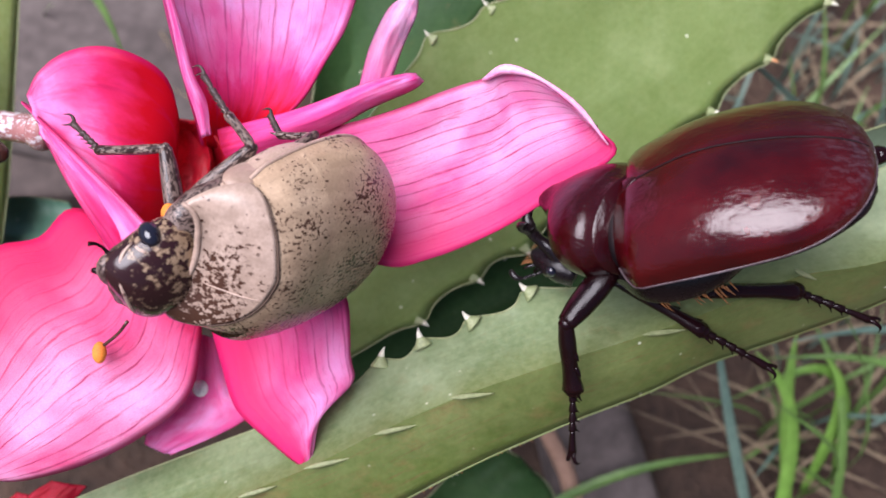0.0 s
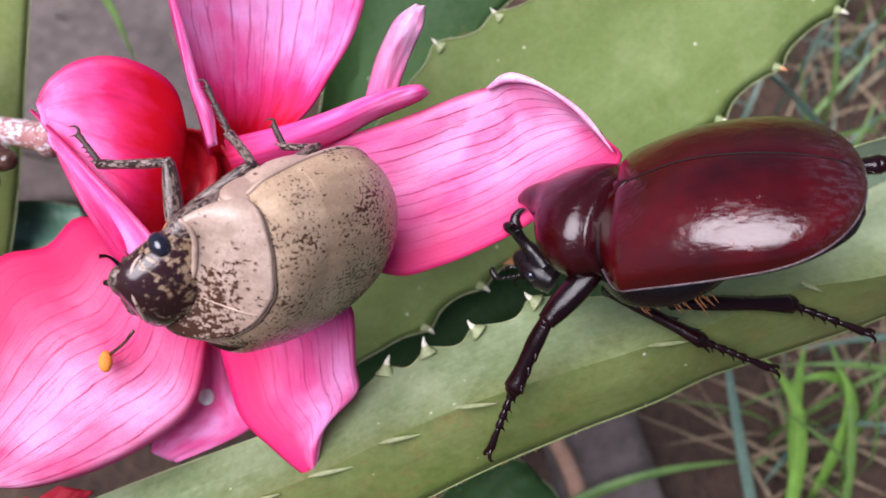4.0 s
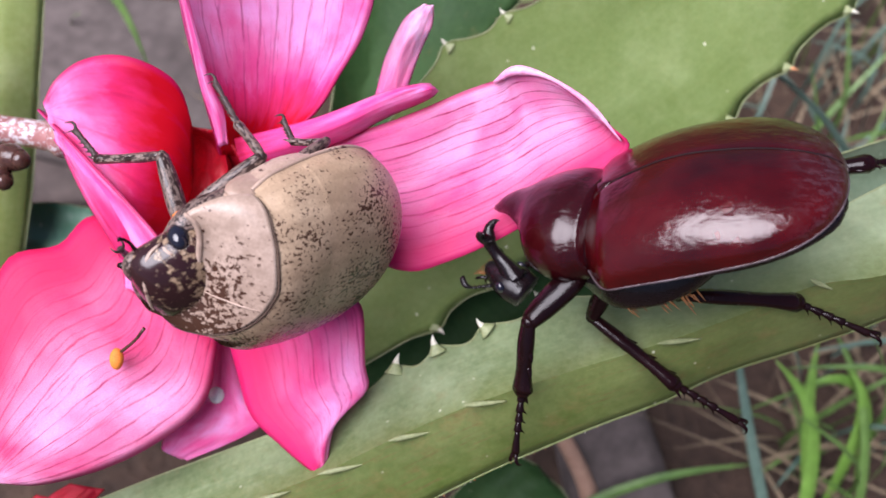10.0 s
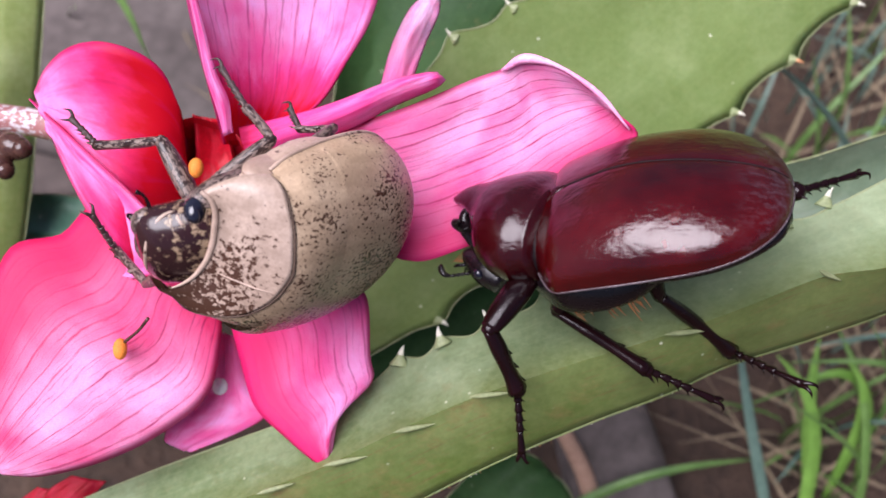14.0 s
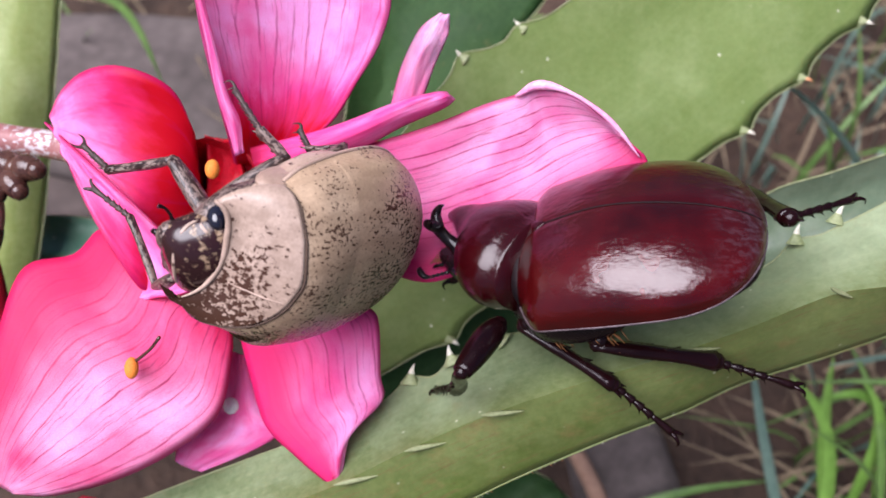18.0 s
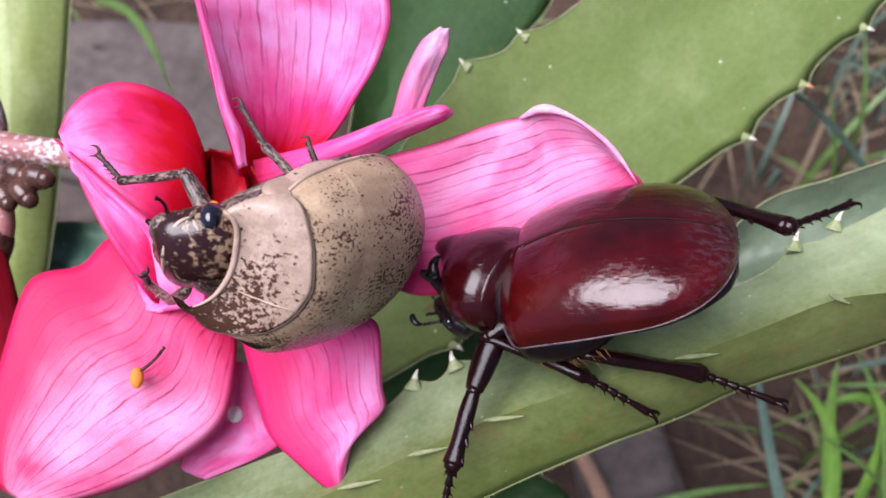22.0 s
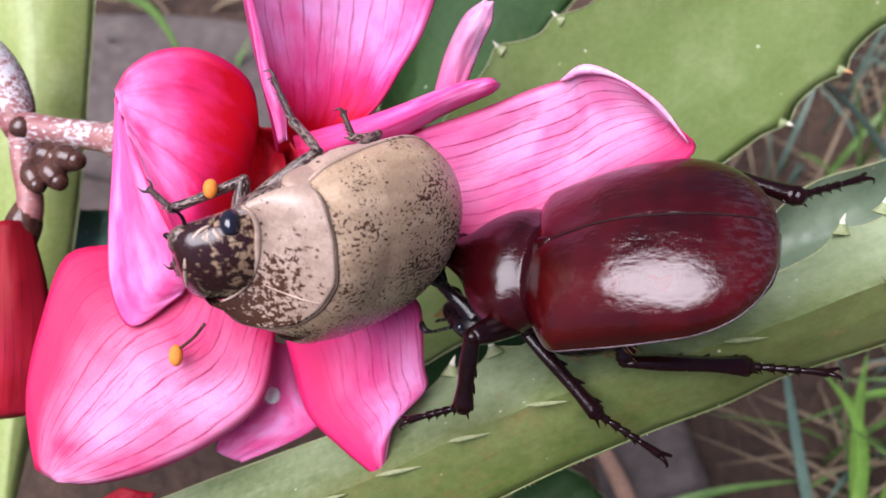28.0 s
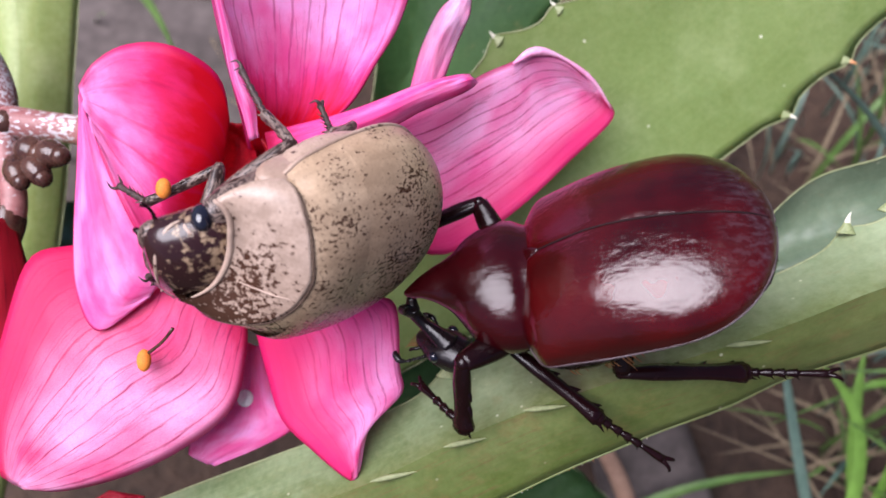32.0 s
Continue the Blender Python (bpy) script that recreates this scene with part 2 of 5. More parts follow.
ALOE = aloe_material("aloe_green", (0.110, 0.162, 0.040), (0.150, 0.205, 0.060), (0.23, 0.285, 0.115), stain=0.72, spec=0.22)
ALOE_DEEP = aloe_material("aloe_deep_green", (0.082, 0.122, 0.042), (0.130, 0.172, 0.074), (0.34, 0.40, 0.24), tip=0.5, ridge=(0.115, 0.145, 0.042))
ALOE_BLUE = aloe_material("aloe_blue_green", (0.085, 0.20, 0.13), (0.12, 0.25, 0.165), (0.20, 0.33, 0.24), stain=0.74)
# Shade of the leaves deep under the flower is put into this green.
ALOE_SHADED = aloe_material("aloe_shaded_green", (0.016, 0.046, 0.012), (0.032, 0.074, 0.020), (0.06, 0.11, 0.04), rough=0.6, spec=0.12)
ALOE_YELLOW = aloe_material("aloe_yellow_green", (0.19, 0.25, 0.055), (0.27, 0.335, 0.10), (0.46, 0.50, 0.25), stain=0.74)
# Greener by nature; the shade of its downward tilt is in the colour too.
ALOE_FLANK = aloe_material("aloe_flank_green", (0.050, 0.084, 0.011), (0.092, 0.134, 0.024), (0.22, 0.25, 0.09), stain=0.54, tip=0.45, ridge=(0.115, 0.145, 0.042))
ALOE_GREY = aloe_material("aloe_grey_green", (0.088, 0.130, 0.078), (0.130, 0.172, 0.108), (0.22, 0.27, 0.18))
MARGIN = grained("leaf_margin", (0.17, 0.20, 0.085), (0.28, 0.30, 0.15), 200, 0.5)
THORN = grained("thorn_pale", (0.56, 0.54, 0.42), (0.72, 0.68, 0.56), 300, 0.5)
TOOTH = grained("tooth_base", (0.19, 0.235, 0.09), (0.30, 0.33, 0.17), 300, 0.5)
THORN_TIP = grained("thorn_tip", (0.45, 0.16, 0.05), (0.60, 0.28, 0.12), 400, 0.45)


def shell_material(name, c1, c2, rough, coat, grain=0.3, spec=0.5):
    m, n, l, b = mat(name, c1, rough, spec, coat=coat)
    v = coords(n, l)
    big = noise_at(n, l, v, 90, 3)
    l.new(ramp(n, l, big, [(0.3, c1), (0.7, c2)]), b.inputs["Base Color"])
    fine = noise_at(n, l, coords(n, l, "Object", (0.35, 1, 1)), 2400, 4, 0.6)
    wrinkle = noise_at(n, l, coords(n, l, "Object", (0.6, 1, 1)), 620, 4, 0.6)
    l.new(ramp(n, l, wrinkle, [(0.3, (rough * 0.7,) * 3), (0.75, (rough * 1.7,) * 3)]), b.inputs["Roughness"])
    dust = noise_at(n, l, v, 700, 5, 0.7)
    l.new(mix(n, l, ramp(n, l, dust, [(0.70, (0, 0, 0)), (0.78, (0.5, 0.5, 0.5))]), ramp(n, l, big, [(0.3, c1), (0.7, c2)]), (0.20, 0.13, 0.12)), b.inputs["Base Color"])
    broad = noise_at(n, l, coords(n, l, "Object", (0.7, 1, 1)), 210, 3, 0.5)
    bump(n, l, b, mix(n, l, 0.62, mix(n, l, 0.7, fine, wrinkle), broad), grain, 0.0006)
    return m


def rear_sheen(m, x0, x1):
    """Sky sheen painted as pale streaks on the shell's rougher rear end."""
    n, l = m.node_tree.nodes, m.node_tree.links
    b = n["Principled BSDF"]
    sep = n.new("ShaderNodeSeparateXYZ")
    l.new(coords(n, l), sep.inputs[0])
    rng = n.new("ShaderNodeMapRange")
    rng.inputs["From Min"].default_value, rng.inputs["From Max"].default_value = x0, x1
    l.new(sep.outputs["X"], rng.inputs["Value"])
    # fine streaks that break up the painted sheen
    hair = noise_at(n, l, coords(n, l, "Object", (0.25, 1, 1)), 1500, 4, 0.65)
    sheen_mask = ramp(n, l, hair, [(0.46, (0, 0, 0)), (0.70, (0.5, 0.5, 0.5))])
    much = mix(n, l, rng.outputs["Result"], (0, 0, 0), sheen_mask)
    colour, rough = b.inputs["Base Color"].links[0].from_socket, b.inputs["Roughness"].links[0].from_socket
    l.new(mix(n, l, much, colour, (0.11, 0.085, 0.105)), b.inputs["Base Color"])
    l.new(mix(n, l, rng.outputs["Result"], rough, (0.36, 0.36, 0.36)), b.inputs["Roughness"])


SHELL = shell_material("red_shell", (0.015, 0.0004, 0.0008), (0.066, 0.0010, 0.0017), 0.115, 0.0, 0.65, 0.6)
rear_sheen(SHELL, -0.0125, -0.0195)
SHELL_DARK = shell_material("dark_shell", (0.012, 0.0005, 0.0011), (0.030, 0.0008, 0.0020), 0.15, 0.0, 0.6, 0.45)
LEG_DARK = shell_material("leg_shell", (0.004, 0.0010, 0.0014), (0.011, 0.0018, 0.0022), 0.18, 0.0, 0.5, 0.30)
SEAM_BLACK = grained("black_joint", (0.004, 0.002, 0.003), (0.010, 0.004, 0.005), 400, 0.6, spec=0.2)
BLACK = shell_material("black_shell", (0.005, 0.003, 0.004), (0.011, 0.005, 0.006), 0.24, 0.0, 0.4, 0.4)
HAIR = grained("orange_hair", (0.14, 0.05, 0.012), (0.26, 0.10, 0.02), 900, 0.6)


def tan_material(name, c1, c2, dark, much, drift=(0, 0, 0), speck=1050, stretch=1.0, soft=0.04, gloss=0.46):
    """Tan scales over a dark shell, rubbed off in specks, more so along the drift (per metre)."""
    m, n, l, b = mat(name, c1, 0.48, 0.5)
    v = coords(n, l)
    col = ramp(n, l, noise_at(n, l, v, 130, 4), [(0.3, c1), (0.7, c2)])
    fine = noise_at(n, l, v, 2600, 3)
    col = mix(n, l, 0.25, col, ramp(n, l, fine, [(0.3, tuple(x * 0.55 for x in c1)), (0.7, tuple(min(1, x * 1.3) for x in c2))]))
    spk = noise_at(n, l, coords(n, l, "Object", (stretch, 1, 1)), speck, 4, 0.6)
    rub = noise_at(n, l, coords(n, l, "Object", (0.25, 1, 1)), 500, 4, 0.6)
    col = mix(n, l, ramp(n, l, rub, [(0.35, (0.5, 0.5, 0.5)), (0.6, (0, 0, 0))]), col, tuple(x * 0.62 for x in c1))
    where = noise_at(n, l, v, 170, 3)
    dot = n.new("ShaderNodeVectorMath")
    dot.operation = "DOT_PRODUCT"
    l.new(v, dot.inputs[0])
    dot.inputs[1].default_value = drift
    add = n.new("ShaderNodeMath")
    add.operation = "MULTIPLY_ADD"
    l.new(where, add.inputs[0])
    add.inputs[1].default_value = 0.42
    l.new(spk, add.inputs[2])
    tot = n.new("ShaderNodeMath")
    tot.operation = "ADD"
    l.new(add.outputs[0], tot.inputs[0])
    l.new(dot.outputs["Value"], tot.inputs[1])
    gate = ramp(n, l, tot.outputs[0], [(much, (0, 0, 0)), (much + soft, (1, 1, 1))])
    l.new(mix(n, l, gate, col, dark), b.inputs["Base Color"])
    l.new(ramp(n, l, gate, [(0.0, (gloss,) * 3), (1.0, (gloss * 0.65,) * 3)]), b.inputs["Roughness"])
    bump(n, l, b, mix(n, l, 0.5, fine, gate), 0.25, 0.0002)
    return m


RIM_GREY = grained("grey_rim", (0.025, 0.010, 0.012), (0.13, 0.10, 0.11), 300, 0.35)
TAN = tan_material("tan_scales", (0.385, 0.255, 0.155), (0.54, 0.395, 0.265), (0.072, 0.036, 0.022), 0.738, (-2, 5, 0), speck=2600, stretch=0.8, soft=0.06, gloss=0.38)
TAN_SHIELD = tan_material("tan_shield", (0.345, 0.235, 0.170), (0.48, 0.36, 0.29), (0.060, 0.026, 0.016), 0.905, (22, 22, 0), speck=1700, stretch=0.7, soft=0.16, gloss=0.36)
TAN_PALE = tan_material("pale_scales", (0.40, 0.27, 0.20), (0.54, 0.40, 0.32), (0.08, 0.04, 0.03), 0.82, stretch=0.5)
TAN_DARK = tan_material("dark_head_scales", (0.24, 0.15, 0.085), (0.40, 0.29, 0.19), (0.026, 0.009, 0.010), 0.57, (14, 0, 0), speck=1100, soft=0.10, gloss=0.30)
TAN_LEG = tan_material("leg_scales", (0.13, 0.082, 0.066), (0.30, 0.225, 0.19), (0.026, 0.013, 0.011), 0.68, speck=3600, stretch=0.4)
FURROW = grained("furrow_brown", (0.05, 0.026, 0.016), (0.10, 0.06, 0.04), 500, 0.7)
TARSUS = grained("tarsus_brown", (0.016, 0.007, 0.007), (0.075, 0.045, 0.040), 700, 0.45)
EYE_BLACK = shell_material("eye_black", (0.006, 0.006, 0.012), (0.012, 0.012, 0.022), 0.10, 0.5)
STEM = tan_material("stem_bark", (0.26, 0.085, 0.085), (0.36, 0.16, 0.15), (0.58, 0.54, 0.56), 0.755, (0, 12, 0), speck=2000, stretch=0.5)
BUD = grained("bud_skin", (0.022, 0.007, 0.008), (0.10, 0.045, 0.030), 300, 0.18, 0.1)
SOIL = grained("soil", (0.020, 0.010, 0.006), (0.062, 0.035, 0.021), 35, 0.9, 0.9, 0.003)
STONE_PALE = grained("pale_stone", (0.056, 0.043, 0.038), (0.118, 0.094, 0.086), 30, 0.85, 0.6, 0.001)
STONE = grained("brown_stone", (0.040, 0.028, 0.024), (0.085, 0.062, 0.054), 30, 0.85, 0.6, 0.001)
TWIG = grained("twig_bark", (0.30, 0.17, 0.11), (0.42, 0.26, 0.18), 120, 0.8)
GRASS = grained("grass_green", (0.060, 0.135, 0.022), (0.125, 0.220, 0.050), 40, 0.5)
GRASS_BLUE = grained("grass_blue_green", (0.075, 0.14, 0.105), (0.13, 0.20, 0.155), 60, 0.5)
GRASS_BRIGHT = grained("grass_bright_green", (0.090, 0.210, 0.022), (0.170, 0.320, 0.052), 40, 0.45)
STRAW = grained("straw", (0.13, 0.095, 0.055), (0.24, 0.18, 0.11), 70, 0.8)
DROPLET = grained("white_drop", (0.80, 0.78, 0.78), (0.88, 0.86, 0.86), 300, 0.25)
POLLEN = grained("pollen_orange", (0.62, 0.15, 0.010), (0.74, 0.25, 0.025), 600, 0.7)


# ---- builders (millimetres in, metres in the mesh) ----
def part(name, bm, material, parent=None, label="", smooth=True):
    me = bpy.data.meshes.new(name)
    bmesh.ops.recalc_face_normals(bm, faces=bm.faces)
    bmesh.ops.scale(bm, vec=(0.001,) * 3, verts=bm.verts)
    bm.to_mesh(me)
    bm.free()
    if smooth:
        for p in me.polygons:
            p.use_smooth = True
    me.materials.append(material)
    ob = new(name, me)
    ob.parent = parent
    if label:
        tagged(ob, label)
    return ob


def thing(name, at, label, category, group="", kind="", turn=None):
    """An empty at a place of the plot; the parts are built in the plot's axes round it."""
    ob = new(name)
    ob.empty_display_size = 0.005
    ob.matrix_world = BASE @ pose(*(x / 1000 for x in at))
    return tagged(ob, label, category, group, kind)


def curve(pts, s):
    """A point at s (0 to 1) of a smooth line through the points."""
    pts = [Vector(p) for p in pts]
    x = min(max(s, 0), 1) * (len(pts) - 1)
    i = min(int(x), len(pts) - 2)
    t = x - i
    a, b = pts[i], pts[i + 1]
    z = pts[i - 1] if i else a * 2 - b
    c = pts[i + 2] if i + 2 < len(pts) else b * 2 - a
    return 0.5 * (2 * a + (b - z) * t + (2 * z - 5 * a + 4 * b - c) * t * t + (3 * a - z - 3 * b + c) * t ** 3)


def value(vals, s):
    return curve([(v, 0, 0) for v in vals], s).x


def loft(rings, closed=True, caps=True):
    bm = bmesh.new()
    rows = [[bm.verts.new(p) for p in r] for r in rings]
    n = len(rows[0])
    for a, b in zip(rows, rows[1:]):
        for i in range(n if closed else n - 1):
            bm.faces.new((a[i], a[(i + 1) % n], b[(i + 1) % n], b[i]))
    if caps and closed:
        bm.faces.new(rows[0])
        bm.faces.new(rows[-1][::-1])
    return bm


def tube(pts, radii, sides=10, steps=16, bm_into=None, flat=1.0):
    rings = []
    for k in range(steps + 1):
        s = k / steps
        p = curve(pts, s)
        d = (curve(pts, min(1, s + 0.02)) - curve(pts, max(0, s - 0.02))).normalized()
        side = d.cross(Vector((0.13, 0.21, 1))).normalized()
        up = side.cross(d)
        r = max(0.02, value(radii, s))
        rings.append([p + side * r * math.cos(a) + up * r * flat * math.sin(a) for a in (2 * math.pi * i / sides for i in range(sides))])
    return loft(rings)


def blob(at, size, rings=10, sides=14):
    bm = bmesh.new()
    bmesh.ops.create_uvsphere(bm, u_segments=sides, v_segments=rings, radius=1, matrix=Matrix.Translation(at) @ Matrix.Diagonal((*size, 1)))
    return bm


def join(bms):
    out = bmesh.new()
    for b in bms:
        me = bpy.data.meshes.new("tmp")
        b.to_mesh(me)
        b.free()
        out.from_mesh(me)
        bpy.data.meshes.remove(me)
    return out


def sheet(left, right, bulge=0.0, ns=26, nc=16, ripple=0.0, seed=0, origin=(0, 0, 0), curl=0.0):
    """A blade between two margins, hollowed or bulged across, with UVs along and across it."""
    bm = bmesh.new()
    uv = bm.loops.layers.uv.new("UVMap")
    o = Vector(origin)
    grid = []
    for k in range(ns + 1):
        s = k / ns
        a, b = curve(left, s), curve(right, s)
        row = []
        for j in range(nc + 1):
            c = j / nc
            p = a.lerp(b, c)
            p.z += bulge * 4 * c * (1 - c) * math.sin(math.pi * min(1, 0.15 + s * 0.85)) ** 0.5
            p.z += curl * (abs(2 * c - 1) ** 6)
            if ripple:
                p.z += ripple * noise.noise(Vector((s * 3 + seed, c * 3, seed * 1.7))) + 0.35 * ripple * noise.noise(Vector((s * 4, c * 14, seed)))
            row.append((bm.verts.new(p - o), s, c))
        grid.append(row)
    for a, b in zip(grid, grid[1:]):
        for j in range(nc):
            q = (a[j], a[j + 1], b[j + 1], b[j])
            f = bm.faces.new([x[0] for x in q])
            for lp, x in zip(f.loops, q):
                lp[uv].uv = (x[1], x[2])
    return bm


def petal(left, right, material, parent, origin, bulge=0.0, ripple=0.6, seed=0, label="", name="petal", thick=0.35, curl=0.0, pivot=None):
    piv = Vector(pivot) if pivot else Vector(origin)
    ob = part(name, sheet(left, right, bulge, 30, 20, ripple, seed, piv, curl), material, parent, label)
    ob.location = (piv - Vector(origin)) * 0.001
    s = ob.modifiers.new("thickness", "SOLIDIFY")
    s.thickness, s.offset = thick / 1000, -1
    return ob


# ---- ground ----
def ground():
    bm = bmesh.new()
    n = 90
    def h(x, y):
        far = math.hypot(x, y)
        return 7 * noise.noise(Vector((x / 60, y / 60, 3))) + 2.5 * noise.noise(Vector((x / 15, y / 15, 1))) + (0.9 * noise.noise(Vector((x / 4, y / 4, 2))) if far < 400 else 0) - 7
    steps = [math.copysign(abs(k / n) ** 3 * 60000 + abs(k / n) * 320, k) for k in range(-n, n + 1)]
    rows = [[bm.verts.new((x, y + 60, h(x, y + 60))) for x in steps] for y in steps]
    for a, b in zip(rows, rows[1:]):
        for i in range(len(a) - 1):
            bm.faces.new((a[i], a[i + 1], b[i + 1], b[i]))
    tagged(part("ground", bm, SOIL), "bare dark brown garden soil with crumbs", "ground", "", "structure")


ground()


# ---- aloe leaves ----
def thorn(at, to, size, parent, origin, tip=False, flat=0.6, sink=0.9, skin=None):
    """A slender hooked tooth that grows out of the margin, broad and leaf-coloured at its foot, pale above."""
    a, b = Vector(at) - Vector(origin), Vector(to) - Vector(origin)
    d, skin = b - a, skin or TOOTH
    side = Vector((d.y, -d.x, 0)) * 0.22
    tooth = part("tooth", tube([a - d * sink, a - d * 0.35, a + d * 0.1, a + d * 0.4 + side * 0.1], [size * 1.7, size * 1.1, size * 0.62, size * 0.42], 8, 10, flat=flat), skin, parent)
    part("thorn", tube([a + d * 0.0, a + d * 0.4 + side * 0.08, a + d * 0.8 + side * 0.4, b + d * 0.25 + side * 1.1], [size * 0.62, size * 0.47, size * 0.28, 0.04], 8, 10, flat=flat), THORN_TIP if tip else THORN, tooth)


def blade(name, upper, ridge, lower, thick, material, label, teeth=((), ()), ns=60, hollow=1.6, flank=None):
    """A thick succulent leaf: upper margin, keel line, lower margin, and a swollen back; it juts out at its teeth."""
    o = Vector(ridge[len(ridge) // 2])
    root = thing(name, o, label, "aloe leaf", "aloe leaves")
    grid, edges = [], ([], [])
    for k in range(ns + 1):
        s = k / ns
        a, m, b = curve(upper, s), curve(ridge, s), curve(lower, s)
        juts = []
        for p, at, line in ((a, teeth[0], upper), (b, teeth[1], lower)):
            jut = sum(math.exp(-((p - Vector(q)).length / 2.6) ** 2) for q in at)
            if at:
                out = (p - m).normalized()
                juts.append((out, 2.6 * min(1, jut) - 0.6 if flank else 1.7 * min(1, jut) - 0.4))
            else:
                juts.append((Vector(), 0))
        row = []
        for j in range(10):
            c = j / 9
            row.append(a.lerp(m, c) + juts[0][0] * juts[0][1] * max(0, 1 - 4 * c) - Vector((0, 0, 1)) * hollow * math.sin(math.pi * c))
        for j in range(1, 9):
            c = j / 8
            row.append(m.lerp(b, c) + juts[1][0] * juts[1][1] * max(0, 4 * c - 3) + Vector((0, 0, 1)) * 0.75 * hollow * math.sin(math.pi * c))
        for j in range(1, 12):
            c = j / 12
            row.append(b.lerp(a, c) + juts[1][0] * juts[1][1] * max(0, 1 - 4 * c) + juts[0][0] * juts[0][1] * max(0, 4 * c - 3) - Vector((0, 0, 1)) * thick * math.sin(math.pi * c) ** 0.7)
        for i, p in enumerate(row):
            p.z += 0.25 * noise.noise(Vector((s * 16, i * 0.6, 4)))
        edges[0].append(row[0] - o)
        edges[1].append(row[17] - o)
        grid.append([(p - o, s, i / len(row)) for i, p in enumerate(row)])
    n = len(grid[0])

    def skin(cols, closed):
        bm = bmesh.new()
        uv = bm.loops.layers.uv.new("UVMap")
        rows = [[(bm.verts.new(r[i][0]), r[i][1], r[i][2]) for i in cols] for r in grid]
        for a, b in zip(rows, rows[1:]):
            for i in range(len(cols) - 1):
                q = (a[i], a[i + 1], b[i + 1], b[i])
                f = bm.faces.new([x[0] for x in q])
                for lp, x in zip(f.loops, q):
                    lp[uv].uv = (x[1], x[2])
        if closed:
            bm.faces.new([x[0] for x in rows[0]])
            bm.faces.new([x[0] for x in rows[-1]][::-1])
        return bm
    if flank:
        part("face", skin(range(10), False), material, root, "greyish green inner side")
        part("flank", skin(list(range(9, n)) + [0], True), flank, root, "greener outer side, darkened for its downward shade")
    else:
        part("blade", skin(list(range(n)) + [0], True), material, root)
    for k, e in enumerate(edges):
        part("margin", tube(e, [0.10, 0.13, 0.10], 6, ns), flank if flank and k else MARGIN, root, "thin margin")
    return root, o


near_upper = [(73.5, 15.9, -3), (59.5, 9.3, -4), (46.5, 2.2, -5), (31.8, -4.5, -5), (16.7, -6.4, -6), (7.8, -10.7, -6), (0.5, -14.0, -6.5), (-6.2, -17.3, -9), (-17.7, -22.8, -9), (-30.5, -27.7, -10), (-47.6, -34.4, -11), (-68.1, -43.5, -12)]
near_ridge = [(68.3, 0.1, 6), (54.8, -3.0, 6), (46.7, -4.3, 5.5), (36.4, -8.4, 5), (28.2, -11.5, 4), (16.2, -15.4, 3), (4.1, -19.7, 2), (-6.1, -24.3, 1), (-15.0, -28.8, 0), (-24.8, -32.9, -1), (-36.2, -38.0, -2), (-54.5, -46.6, -3)]
near_lower = [(73.5, -2.9, -3), (59.0, -9.1, -3), (48.7, -12.7, -3), (38.1, -16.1, -3), (29.8, -19.9, -3), (20.8, -23.3, -3), (12.6, -26.9, -4), (5.8, -29.9, -4), (-1.8, -33.7, -4), (-11.0, -38.6, -5), (-23.4, -44.6, -6), (-41.5, -52.8, -7)]
near_teeth = [((-6.2, -17.4, -9), (-5.9, -15.0, -8)), ((0.5, -14.2, -7), (0.6, -12.1, -6)), ((7.4, -11.0, -6), (7.2, -8.8, -5)), ((15.5, -7.2, -6), (14.6, -4.9, -5)), ((46.2, 2.0, -4), (46.0, 4.9, -2)), ((49.7, 7.4, -3.0), (49.2, 9.1, -1.0))]
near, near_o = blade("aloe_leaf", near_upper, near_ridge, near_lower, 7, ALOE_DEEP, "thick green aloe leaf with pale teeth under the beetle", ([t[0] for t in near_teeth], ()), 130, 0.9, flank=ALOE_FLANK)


def outward(edge, mid, at):
    """The way out of a leaf at the point of its margin nearest to a tooth."""
    k = min(range(201), key=lambda i: (curve(edge, i / 200) - Vector(at)).length)
    p = curve(edge, k / 200)
    d = p - curve(mid, k / 200)
    d.z = 0
    return p, d.normalized()


for a, b in near_teeth:
    p, d = outward(near_upper, near_ridge, a)
    lean = Vector((0.35, 0.25, 0.3))
    thorn(p + d * 1.5, p + d * 2.7 + lean * 0.5, 0.85, near, near_o)
for a, b in (((48.0, -4.3, 6), (45.5, -3.4, 7)), ((31.1, -11.1, 5), (27.0, -11.4, 6)), ((6.9, -19.2, 3), (3.1, -19.5, 3.4)), ((-2.8, -23.6, 1.5), (-6.4, -24.2, 2)), ((-11.6, -28.0, 0.6), (-15.5, -28.7, 1)), ((-20.9, -31.7, 0), (-24.1, -32.5, 0.3))):
    a, b = Vector(a) - near_o, Vector(b) - near_o
    part("thorn", tube([a * 1.5 - b * 0.5 - Vector((0, 0, 0.4)), a - Vector((0, 0, 0.12)), a.lerp(b, 0.6), b + Vector((0, 0, 0.4))], [0.04, 0.26, 0.34, 0.05], 8, 12, flat=0.6), MARGIN, near)

# small brown teeth along the lower edge
rnd = random.Random(8)
for k in range(60):
    if rnd.random() < 0.3:
        continue
    s = 0.10 + 0.62 * (k + rnd.uniform(-0.45, 0.45)) / 60
    p, d = curve(near_lower, s), (curve(near_lower, s) - curve(near_ridge, s)).normalized()
    p = p - Vector((0, 0, 0.3))
    thorn(p - d * 0.1, p + d * rnd.uniform(0.15, 0.45), rnd.uniform(0.14, 0.24), near, near_o, rnd.random() < 0.6, skin=ALOE_FLANK)

